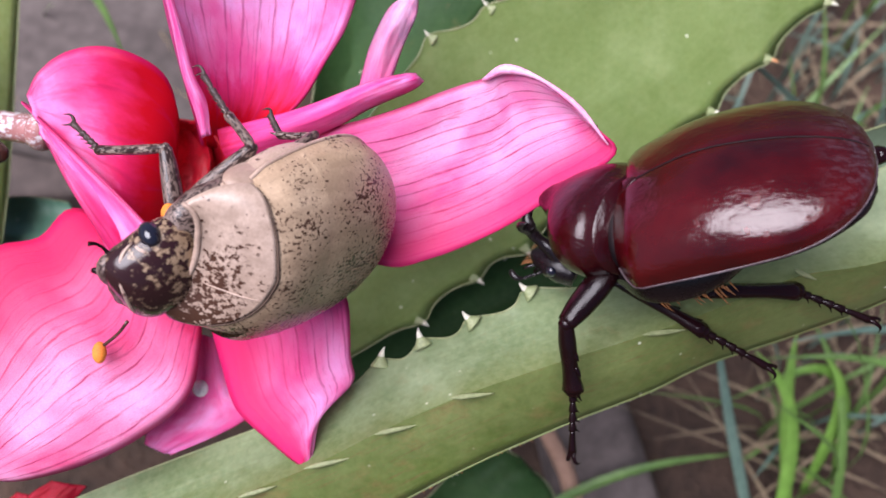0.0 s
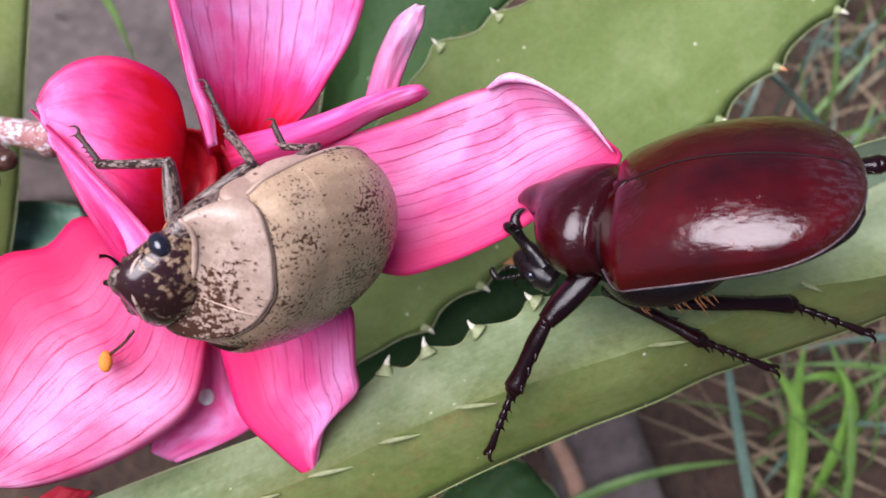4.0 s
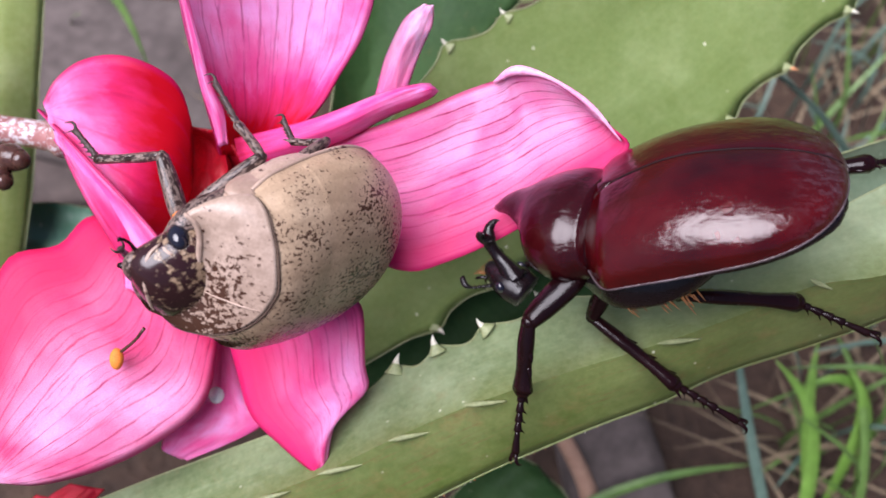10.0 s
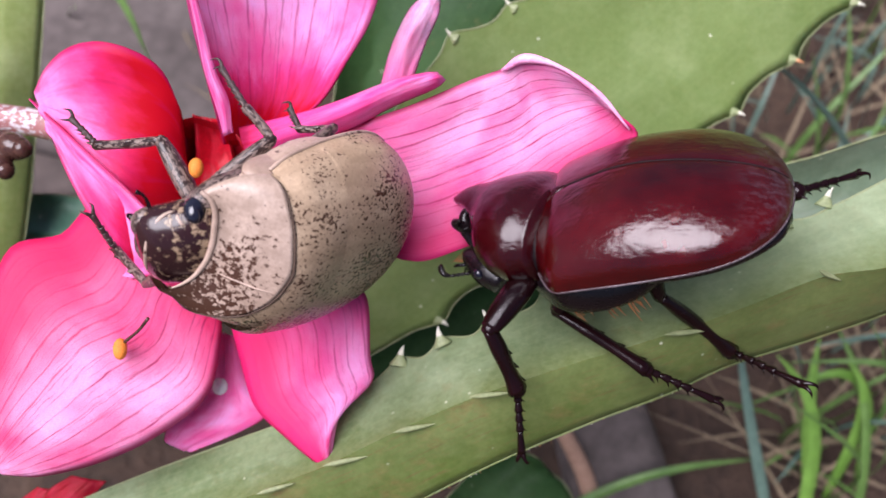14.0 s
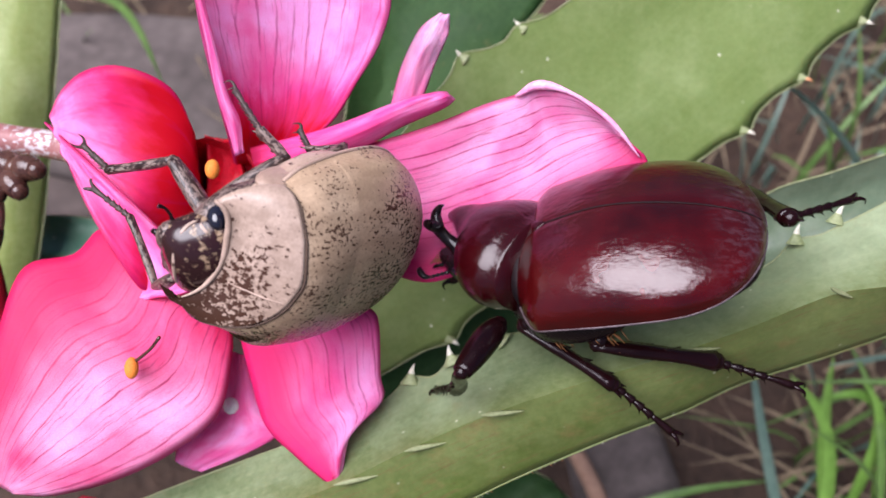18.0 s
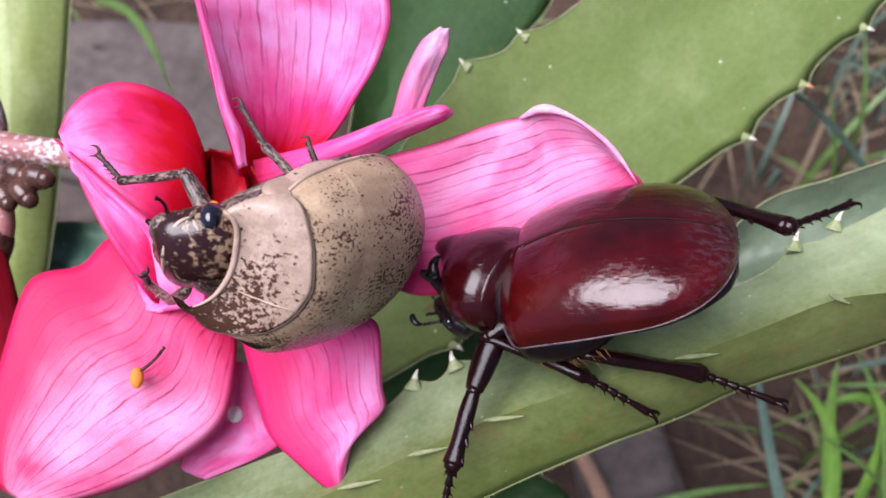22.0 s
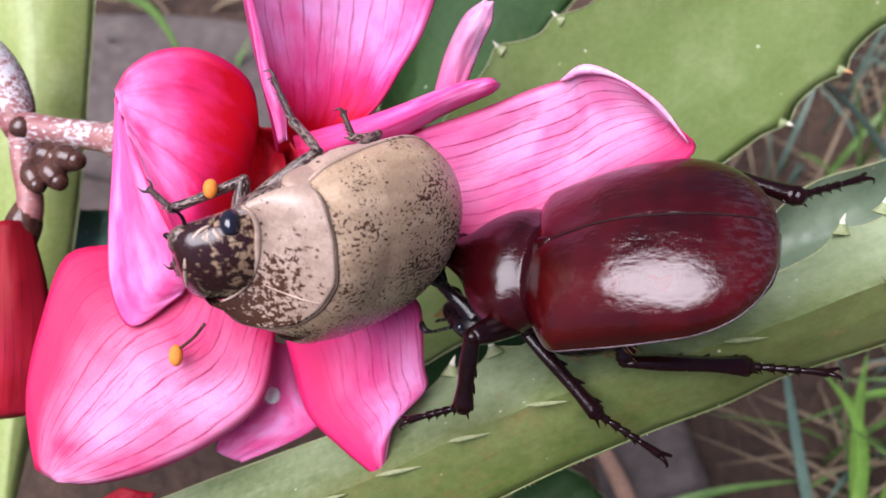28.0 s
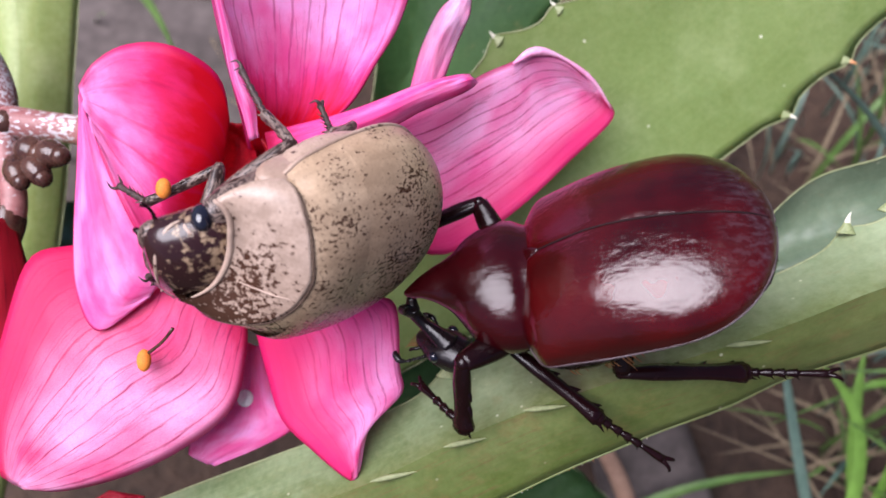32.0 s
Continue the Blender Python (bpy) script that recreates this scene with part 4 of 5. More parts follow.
RHINO_SHELL = dict(x0=9.4, x1=-19.3, wide=12.1, high=6.6, arch=(1.05, 0.94), across=(0.58, 0.32, 0.55, 0.58, 2.23), upward=(0.55, 0.20, 0.50, 0.31, 1.34))
CHAFER_SHELL = dict(x0=6.0, x1=-19.3, wide=12.4, high=7.5, arch=(0.15, 0.0), across=(0.80, 0.06, 0.45, 0.50, 2.02), upward=(0.80, 0.05, 0.45, 0.50, 3.4))


def shell_at(shape, q, a, side):
    """A point of a wing case: q along it, a (radians) from the seam down over the side."""
    w, h = max(0.06, shape["wide"] * swell(q, *shape["across"])), max(0.06, shape["high"] * swell(q, *shape["upward"]))
    y = w * abs(math.sin(a)) ** 0.98 * side + 0.03 * side
    z = h * math.copysign(abs(math.cos(a)), math.cos(a)) - 4 * shape["arch"][0] * (q - shape["arch"][1]) ** 2
    return Vector((shape["x0"] + (shape["x1"] - shape["x0"]) * q, y, z))


def shell_half(shape, side, ns=44, nc=20, over=102, groove=0.10):
    """Half a wing case, from the seam down to the turned-out rim."""
    rings = []
    for k in range(ns + 1):
        q = 0.5 - 0.5 * math.cos(math.pi * k / ns)
        ring = []
        for j in range(nc + 1):
            c = (j / nc) ** 1.25
            p = shell_at(shape, q, radians(over) * c, side)
            p.z -= groove * math.exp(-(abs(p.y) / 0.28) ** 2) * min(1, abs(p.z) / 3)
            if j == nc:
                p.y += 0.25 * side
            ring.append(p)
        rings.append(ring)
    return loft(rings, closed=False)


def shell_rim(shape, side, over=102, r=0.16):
    pts = []
    for k in range(25):
        p = shell_at(shape, 0.5 - 0.5 * math.cos(math.pi * k / 24), radians(over), side)
        p.y += 0.2 * side
        pts.append(p)
    return tube(pts, [r, r, r * 0.8], 6, 48)


def body_loft(rows, n=22, power=2.3, steps=20):
    """Rings along x from rows of x, half width, top, bottom."""
    rings = []
    for k in range(steps + 1):
        s = k / steps
        p = [value([r[i] for r in rows], s) for i in range(4)]
        mid, half = (p[2] + p[3]) / 2, (p[2] - p[3]) / 2
        ring = []
        for i in range(n):
            a = 2 * math.pi * i / n
            c, d = math.cos(a), math.sin(a)
            ring.append((p[0], p[1] * math.copysign(abs(c) ** (2 / power), c), mid + half * math.copysign(abs(d) ** (2 / power), d)))
        rings.append(ring)
    return loft(rings)


def limb(name, length, r0, r1, mid, material, parent, spines=0, side=1, flat=0.8, barb=1.0):
    """A limb piece along +x from its joint."""
    pieces = [tube([(0, 0, 0), (length * 0.3, 0, 0.12), (length * 0.7, 0, 0.1), (length, 0, 0)], [r0, mid, mid * 0.92, r1], 12, 14, flat=flat), blob((0, 0, 0), (r0 * 0.9, r0 * 0.9, r0 * 0.8), 6, 8), blob((length, 0, 0), (r1 * 0.8, r1 * 0.85, r1 * 0.75), 6, 8)]
    ob = part(name, join(pieces), material, parent)
    for k in range(spines):
        x = length * (0.45 + 0.45 * k / max(1, spines - 1))
        e = barb * (0.75 + 0.12 * k)
        part("spine", tube([(x - 0.5, side * mid * 0.55, 0), (x + 0.1, side * (mid * 0.8 + 0.2 * e), 0), (x + 0.75 * e, side * (mid * 0.9 + 0.55 * e), 0.1)], [0.45 * barb, 0.3 * barb, 0.05], 6, 4), material, ob)
    if spines:
        for d in (-1, 1):
            part("spur", tube([(length - 0.4, 0, 0), (length + 0.5 * barb, d * 0.5 * barb, -0.1), (length + 1.5 * barb, d * 0.85 * barb, -0.3)], [0.42 * barb, 0.26 * barb, 0.05], 6, 5), material, ob)
    return ob


def foot(length, r, material, parent):
    """Four short joints, a long fifth one and a pair of hooked claws along +x."""
    pieces, ends = [], (0, 0.15, 0.29, 0.42, 0.55, 0.86)
    for k in range(5):
        x0, x1 = ends[k] * length, ends[k + 1] * length
        pieces.append(tube([(x0, 0, 0), (x0 + (x1 - x0) * 0.45, 0, 0.06), (x1 * 0.985 + x0 * 0.015, 0, 0)], [r * 0.62, r * 0.86, r * 1.12], 8, 6))
        if k < 4:
            for d in (-1, 1):
                pieces.append(tube([(x1 - 0.12, d * r * 0.5, -r * 0.5), (x1 + 0.35, d * r * 1.1, -r * 1.3)], [r * 0.28, 0.03], 5, 3))
    x = ends[5] * length
    for d in (-1, 1):
        pieces.append(tube([(x - 0.2, d * 0.1, 0), (x + length * 0.06, d * 0.4, 0.25), (x + length * 0.13, d * 0.7, 0.05), (x + length * 0.15, d * 0.75, -0.75)], [r * 0.75, r * 0.55, r * 0.36, 0.03], 6, 8))
    return part("tarsus", join(pieces), material, parent)


def rhino():
    b = new("rhinoceros_beetle")
    tagged(b, "glossy dark red rhinoceros beetle with a forked horn", "beetle")
    for side in (1, -1):
        case = part("wing_case", shell_half(RHINO_SHELL, side), SHELL, b, "glossy red-brown wing case")
        part("rim", shell_rim(RHINO_SHELL, side), RIM_GREY, case, "thin grey rim")
    part("abdomen", body_loft([(9.2, 6.0, -2.0, -7.5), (4, 9.0, -1.2, -7.5), (-5, 10.0, -0.6, -6.6), (-12, 9.2, -0.6, -5.4), (-17.2, 6.4, -0.8, -4.0), (-19.0, 3.0, -1.2, -3.2)]), BLACK, b, "black underside and tail")
    part("breast", body_loft([(11.0, 5.4, -4.0, -10.2), (7.5, 8.8, -3.0, -11.8), (3.0, 9.8, -2.4, -11.6), (-1.5, 9.2, -2.4, -10.2), (-5.5, 6.6, -2.4, -8.2)]), BLACK, b, "black breast between the legs")
    rnd = random.Random(21)
    hairs = []
    for k in range(24):
        p = Vector((rnd.uniform(-2.5, 6.5), rnd.uniform(7.6, 8.8), rnd.uniform(-9.8, -7.6)))
        hairs.append(tube([p, p + Vector((-0.5, 0.5, -0.6)), p + Vector((-0.9, 0.5 + rnd.uniform(0, 0.4), -1.0))], [0.09, 0.07, 0.015], 4, 3))
    part("breast_hair", join(hairs), HAIR, b, "short orange-brown hair on the breast")
    part("waist", blob((9.4, 0, -3.9), (2.0, 6.6, 4.2), 10, 20), SEAM_BLACK, b, "black joint behind the thorax shield")
    seam = []
    for k in range(21):
        q = 0.10 + 0.88 * k / 20
        seam.append(shell_at(RHINO_SHELL, q, 0, 0) - Vector((0, 0, 0.06)))
    part("seam", tube(seam, [0.10, 0.12, 0.10], 6, 60), SEAM_BLACK, b, "dark seam between the wing cases")
    # the shield before the seam: a small dark triangle sunk between the shoulders
    scut = [shell_at(RHINO_SHELL, 0.02 + 0.10 * k / 8, 0, 0) + Vector((0, 0, 0.05)) for k in range(9)]
    part("scutellum", tube(scut, [1.3, 0.9, 0.15], 8, 10, flat=0.25), SHELL_DARK, b, "small dark shield at the front of the seam")
    rows = [(-1.9, 7.3, 5.2, -6.0), (-0.6, 7.8, 5.5, -6.0), (0.6, 8.5, 6.0, -6.2), (2.4, 8.6, 6.3, -6.2), (4.4, 8.0, 6.2, -5.8), (6.2, 6.8, 5.9, -5.2), (7.4, 5.0, 5.6, -3.6), (8.6, 3.4, 5.3, -0.4), (10.2, 2.3, 5.0, 1.6), (11.8, 1.4, 4.5, 2.2), (13.0, 0.9, 3.8, 2.3), (14.0, 0.3, 3.2, 2.6)]
    NECK.append(part("pronotum", body_loft(rows, steps=40, n=36, power=1.95), SHELL_DARK, b, "dark red thorax shield drawn out to a point"))
    band = [Vector((0.1, math.copysign(8.15 * abs(math.cos(a)) ** 1.03, math.cos(a)), -0.2 + 5.75 * math.copysign(abs(math.sin(a)) ** 1.03, math.sin(a)))) for a in (math.pi * (-0.12 + 1.24 * k / 24) for k in range(25))]
    part("hind_rim", tube(band, [0.12, 0.14, 0.12], 6, 48), SHELL_DARK, NECK[0], "raised glossy rim")
    # the head: its joint at the origin, the muzzle along +x, the horn rising and curving back
    head = part("head", body_loft([(-2.0, 3.0, 2.2, -2.6), (0.5, 3.3, 2.2, -2.9), (2.6, 2.9, 1.6, -2.8), (4.2, 2.1, 0.8, -2.4), (5.6, 1.3, 0.1, -1.9), (6.2, 0.5, -0.4, -1.4)]), BLACK, b, "black head")
    HORNED.append(head)
    part("horn", join([tube([(0.8, 0, 0.8), (3.0, 0, 2.0), (5.2, 0, 2.9), (6.9, 0, 4.0), (7.6, 0, 5.0)], [2.2, 1.45, 1.0, 1.0, 1.15], 12, 20),
                       tube([(7.4, 0.1, 4.7), (8.4, 1.1, 5.6), (8.3, 1.8, 6.9), (7.6, 1.9, 7.9)], [1.05, 0.85, 0.5, 0.08], 10, 12),
                       tube([(7.4, -0.1, 4.7), (8.4, -1.1, 5.6), (8.3, -1.8, 6.9), (7.6, -1.9, 7.9)], [1.05, 0.85, 0.5, 0.08], 10, 12)]), BLACK, head, "black forked horn curved upwards")
    for s in (1, -1):
        part("eye", blob((1.6, s * 2.9, 0.4), (0.95, 0.75, 0.9)), EYE_BLACK, head)
        part("antenna", tube([(3.2 + 0.36 * k, s * (2.3 + 0.34 * k), -1.6 - 0.12 * k) for k in range(7)] + [(6.4, s * 4.8, -2.4), (7.4, s * 4.4, -2.2), (7.7, s * 3.9, -2.0)], [0.22, 0.34, 0.2, 0.34, 0.2, 0.34, 0.2, 0.34, 0.2, 0.45, 0.55, 0.5, 0.25], 8, 48), BLACK, head, "beaded antenna with a curled club")
        part("palp", tube([(4.6, s * 1.2, -1.8), (5.8, s * 1.9, -2.4), (6.3, s * 1.9, -3.2)], [0.32, 0.3, 0.22], 6, 6), BLACK, head)
    part("mouth_hair", join([tube([(5.2, y, -1.2), (6.3, y * 1.3, -1.5), (6.9, y * 1.5, -2.2)], [0.10, 0.09, 0.02], 5, 4) for y in (-1.6, -1.3, -1.0, -0.6, -0.2, 0.2, 0.6, 1.0, 1.3, 1.6)]), HAIR, head, "orange mouth hair")
    for ob in (head, *head.children):
        ob.data.transform(Matrix.Scale(0.82, 4))
    for nm, (hip, lf, lt, ls, r) in LEGS.items():
        side = 1 if nm.startswith("left") else -1
        JOINTS[nm] = (limb("femur", lf, r * 0.9, r * 0.8, r * 1.2, LEG_DARK, b),
                      limb("tibia", lt, r * 0.62, r * (1.15 if "hind" in nm else 0.95), r * (0.9 if "hind" in nm else 0.76), LEG_DARK, b, 3, side, barb=1.05),
                      foot(ls, 0.52, LEG_DARK, b))
    return b


HORNED = []
NECK, JOINTS = [], {}
# towards which side of the plot the free knees bend
POLES = {"left_front": (-0.7, 0.5, 0.6), "right_front": (0, 0, 1)}
# knees that stay tucked at the margin of the body, in the beetle's own axes (mm)
KNEES = {"right_middle": (7, -9.4, -5)}
# hip in the beetle's own axes, lengths of femur, tibia and tarsus, thickness (mm)
LEGS = {
    "left_front": ((11.0, 5.0, -6.4), 8.6, 9.4, 10.0, 1.5), "right_front": ((11.5, -4.0, -6.0), 9.5, 9.0, 10.0, 1.4),
    "left_middle": ((5.0, 2.6, -5.2), 8.15, 13.2, 11.0, 1.25), "right_middle": ((5.0, -2.6, -5.2), 7.09, 13.2, 11.0, 1.2),
    "left_hind": ((-2.0, 2.6, -5.4), 8.91, 15.4, 11.5, 1.3), "right_hind": ((-6.5, -2.6, -5.4), 7.89, 14.6, 11.5, 1.3),
}
RHINO = rhino()


def shield_edge(a, front):
    """Where the chafer's forebody ends at the wing cases or at the head; a runs from the right side (-) over the back to the left."""
    c, d = math.cos(a), math.sin(a)
    up = max(0, c)
    if front:
        return Vector((11.6 - 2.2 * up, 6.7 * d, -3.3 + (2.9 if c > 0 else 4.5) * c))
    return Vector((5.9 - 0.9 * up ** 1.5, 9.6 * math.copysign(abs(d) ** 0.92, d), 0.1 + (7.3 if c > 0 else 5.0) * c))


def forebody(s, a, swell_by=0.9):
    """A point of the domed forebody between its two ends (s 0 to 1, and a little past them)."""
    p = shield_edge(a, False).lerp(shield_edge(a, True), s)
    out = Vector((0.62 * max(0, math.cos(a)), math.sin(a), 0.78 * math.cos(a)))
    return p + out * swell_by * math.sin(math.pi * min(1, max(0, s))) ** 0.8


def hind_line(a):
    """How far forward the hind edge of the shield lies: near the middle on the back, well forward on the flanks."""
    return float(np.interp(math.degrees(a), (-97, -80, -55, -28, -9, 2, 12, 36, 48, 70, 116), (0.04, 0.09, 0.21, 0.24, 0.21, 0.26, 0.31, 0.48, 0.58, 0.72, 0.85)))


def front_line(a):
    return float(np.interp(math.degrees(a), (-97, -75, -30, 10, 36, 68, 116), (1.03, 1.08, 1.17, 1.18, 1.20, 1.26, 1.26)))


def chafer():
    b = new("chafer_beetle")
    tagged(b, "tan chafer beetle with dark specks, clinging to the pink flower", "beetle")
    for side in (1, -1):
        case = part("wing_case", shell_half(CHAFER_SHELL, side, groove=0.08), TAN, b, "tan wing case with dark specks")
        part("rim", shell_rim(CHAFER_SHELL, side, r=0.26), TAN_PALE, case, "pale tan rim")
        part("side_plate", blob((2.4, side * 8.7, -2.8), (5.4, 0.9, 2.4)), TAN_PALE, b, "pinkish side plate")
    part("abdomen", body_loft([(6, 8.2, 0, -6), (0, 10.8, 0, -7), (-8, 10.4, 0, -6.5), (-15, 7.5, -0.6, -4.6), (-18.4, 3, -1, -3)]), TAN_PALE, b, "pale tan underside")
    part("thorax", body_loft([(4.0, 7.6, -1.5, -7.5), (7.5, 6.6, -2.5, -8.0), (10.0, 5.2, -3.5, -7.5), (11.0, 4.0, -4.0, -7.0)]), TAN_LEG, b, "hairy brown breast")
    rings = []
    for k in range(25):
        ring = []
        for i in range(65):
            a = radians(-97 + 213 * i / 64)
            s = hind_line(a) + (front_line(a) - hind_line(a)) * k / 24
            p = forebody(s, a)
            p += (p - Vector((p.x, 0, -2))).normalized() * (0.16 - 0.36 * (k == 0) - 0.2 * (k == 24) + 0.10 * (k == 1))
            ring.append(p)
        rings.append(ring)
    part("pronotum", loft(rings, closed=False), TAN_SHIELD, b, "tan thorax shield with a dark speckled flank")
    for lo, hi, side in ((-97, 0, -1), (0, 116, 1)):
        rings = []
        for k in range(11):
            u, ring = k / 10, []
            for i in range(33):
                a = radians(lo + (hi - lo) * i / 32)
                p0, p1, p2 = shell_at(CHAFER_SHELL, 0.26, min(abs(a), radians(101)), side) * 1.004, forebody(0, a), forebody(hind_line(a) + 0.05, a)
                ring.append(p0 * (1 - u) ** 2 + p1 * 2 * u * (1 - u) + p2 * u * u + (p1 - Vector((p1.x, 0, -2))).normalized() * 0.5 * u * (1 - u))
            rings.append(ring)
        part("shoulder", loft(rings, closed=False), TAN, b, "speckled tan shoulder before the wing case")
    arc = [radians(-97 + 213 * i / 36) for i in range(37)]
    part("collar", tube([forebody(front_line(a), a) for a in arc[:29]], [0.22, 0.36, 0.34, 0.08], 8, 80), TAN_PALE, b, "pale raised rim of the shield")
    part("neck", body_loft([(5.5, 5.0, -1.0, -6.6), (8.0, 4.6, -2.4, -6.4), (9.6, 4.0, -3.4, -6.2), (10.6, 3.0, -3.8, -5.6)], steps=10), BLACK, b, "black fold between head and shield")
    part("furrow", tube([forebody(hind_line(a) - 0.012, a) for a in arc], [0.13, 0.17, 0.13], 6, 80), FURROW, b, "dark furrow behind the thorax shield")
    part("midline_ridge", tube([forebody(hind_line(radians(q)) + (front_line(radians(q)) - hind_line(radians(q))) * (0.08 + 0.72 * k / 8), radians(q)) + Vector((0, 0, 0.12)) for k, q in enumerate((6, 7, 8, 9, 10, 11, 13, 15, 17))], [0.06, 0.13, 0.06], 6, 24), TAN_PALE, b, "pale ridge along the shield")
    # the head: a round dome about the origin, the muzzle along +x
    head = part("head", body_loft([(-6.2, 4.4, 1.4, -3.6), (-4.0, 5.3, 2.6, -4.2), (-1.6, 5.45, 3.1, -4.1), (0.2, 5.2, 3.0, -3.8), (1.6, 5.0, 2.8, -3.6), (2.6, 4.6, 2.2, -3.3), (3.3, 4.0, 1.4, -2.8), (3.7, 3.0, 0.4, -2.0)], n=36, steps=36, power=2.1), TAN_DARK, b, "dark brown dome-shaped head with tan mottling")
    CHAFER_HEAD.append(head)
    part("eye", blob((-2.7, -4.95, -0.35), (1.2, 1.3, 1.7), 14, 20), EYE_BLACK, head, "shiny black eye")
    part("eye", blob((-2.5, 4.3, -1.5), (1.1, 1.1, 1.5), 14, 20), EYE_BLACK, head, "shiny black eye")
    part("brow", tube([(-1.1, -4.95, -0.9), (-1.0, -4.95, 0.4), (-1.5, -4.6, 1.4)], [0.2, 0.34, 0.2], 8, 10), TAN_PALE, head, "pale ridge before the eye")
    for s in (1, -1):
        part("antenna", tube([(2.0, s * 4.3, -1.4), (2.1, s * 5.2, -1.8), (2.5, s * 5.9, -2.1), (3.1, s * 6.3, -2.2)], [0.3, 0.2, 0.18, 0.28], 8, 16), LEG_DARK, head, "short dark antenna")
        part("palp", tube([(3.3, s * 2.2, -1.6), (4.2, s * 2.8, -2.0), (4.6, s * 2.5, -2.6)], [0.45, 0.38, 0.2], 6, 6), LEG_DARK, head)
    part("muzzle", join([blob((2.3, -2.6, -0.9), (1.9, 2.2, 1.6), 10, 16), blob((3.0, 0.4, -0.9), (1.3, 2.6, 1.6), 10, 16)]), TAN_LEG, head, "grey-brown mouthparts")
    part("muzzle_ridge", tube([(3.0, 2.6, 1.1), (3.0, 0.8, 1.75), (2.6, -1.7, 1.9), (1.9, -3.7, 1.25), (0.6, -5.0, 0.4), (-0.8, -5.4, -0.1)], [0.12, 0.2, 0.24, 0.24, 0.22, 0.1], 8, 32), TAN_PALE, head, "pale ridge across the front of the head")
    for nm, (hip, lf, lt, ls, r) in CHAFER_LEGS.items():
        CHAFER_JOINTS[nm] = (limb("femur", lf, r * 1.0, r * 0.9, r * 1.35, TAN_LEG, b), limb("tibia", lt, r * 0.7, r * 0.9, r * 0.85, TAN_LEG, b, 2, -1, barb=0.7), foot(ls, 0.40, TARSUS, b))
    return b


CHAFER_HEAD, CHAFER_JOINTS = [], {}
CHAFER_LEGS = {
    "right_front": ((5.0, 0.1, -10.7), 8.4, 9.5, 6.8, 0.88), "right_middle": ((5.2, -4.4, -7.5), 9.0, 5.4, 8.0, 0.88),
    "right_hind": ((-2.0, -9.0, -4.0), 6.0, 4.8, 3.9, 0.7), "left_front": ((9.5, 4.5, -6.0), 6.5, 9.6, 6.8, 0.7),
}
CHAFER = chafer()


# ---- everything that moves ----
def between(rows, t):
    """Values of a table of rows (seconds, values...) at a time, with eased joins."""
    if t <= rows[0][0]:
        return list(rows[0][1:])
    for k in range(len(rows) - 1):
        a, b = rows[k], rows[k + 1]
        if t <= b[0]:
            z, c = rows[max(0, k - 1)], rows[min(len(rows) - 1, k + 2)]
            h = b[0] - a[0]
            s = (t - a[0]) / h
            out = []
            for i in range(1, len(a)):
                m0 = (b[i] - z[i]) / (b[0] - z[0]) * h
                m1 = (c[i] - a[i]) / (c[0] - a[0]) * h
                d = b[i] - a[i]
                m0, m1 = (max(-3 * abs(d), min(3 * abs(d), m)) if m * d > 0 else 0 for m in (m0, m1))
                out.append(a[i] + m0 * s + (3 * d - 2 * m0 - m1) * s * s + (m0 + m1 - 2 * d) * s ** 3)
            return out
    return list(rows[-1][1:])


def plot(u, v, w, roll, pitch, yaw):
    return pose(u / 1000, v / 1000, w / 1000, roll, pitch, 180 + yaw)


def aim(a, b, up):
    """A pose at a whose x axis points to b, its z axis near up."""
    x = (b - a).normalized()
    y = up.cross(x).normalized()
    z = x.cross(y)
    m = Matrix((x, y, z)).transposed().to_4x4()
    m.translation = a * 0.001
    return m


def leg_pose(hip, ankle, toe, lf, lt, ls, pole):
    """Femur, tibia and tarsus poses from the hip, ankle and toe, all in the thing's axes (mm)."""
    d = ankle - hip
    r = min(max(d.length, abs(lf - lt) + 0.3), lf + lt - 0.05)
    n = d.normalized()
    ankle = hip + n * r
    along = (lf * lf - lt * lt + r * r) / (2 * r)
    off = math.sqrt(max(0, lf * lf - along * along))
    side = (pole - n * pole.dot(n)).normalized()
    knee = hip + n * along + side * off
    up = Vector((0, 0, 1))
    return aim(hip, knee, up), aim(knee, ankle, up), aim(ankle, toe, up)


def bent_leg(there, hip, lf, lt, knee, ankle, wa, toe, how="reach"):
    """Poses of a leg whose knee, ankle and toe are known on the plot (mm). The tibia keeps its length: the ankle sinks (reach), the knee is drawn in under the body (slide), or the knee sinks behind it (sink)."""
    w = wa
    if how == "sink":
        a = Vector((*ankle, wa))
        flat = min(lt - 0.2, (a.xy - knee.xy).length)
        knee = Vector((*(a.xy + (knee.xy - a.xy).normalized() * flat), wa - math.sqrt(lt * lt - flat * flat)))
    else:
        for k in range(4):
            at = Vector(ankle) * (EYE - w) / (EYE - wa)
            flat = min(lt - 0.2, (at - knee.xy).length)
            w = max(toe.z + 1.2 if how == "slide" else toe.z - 3, knee.z - math.sqrt(lt * lt - flat * flat))
        a = Vector((*at, w))
        if how == "slide":
            knee = a + (knee - a).normalized() * lt
        else:
            a = knee + (a - knee).normalized() * lt
    back = there.inverted()
    a, f, k = ((back @ (x * 0.001)) * 1000 for x in (a, toe, knee))
    up, hip = Vector((0, 0, 1)), Vector(hip)
    thigh = aim(hip, k, up)
    thigh.translation = (k - (k - hip).normalized() * lf) * 0.001
    return thigh, aim(k, a, up), aim(a, f, up)


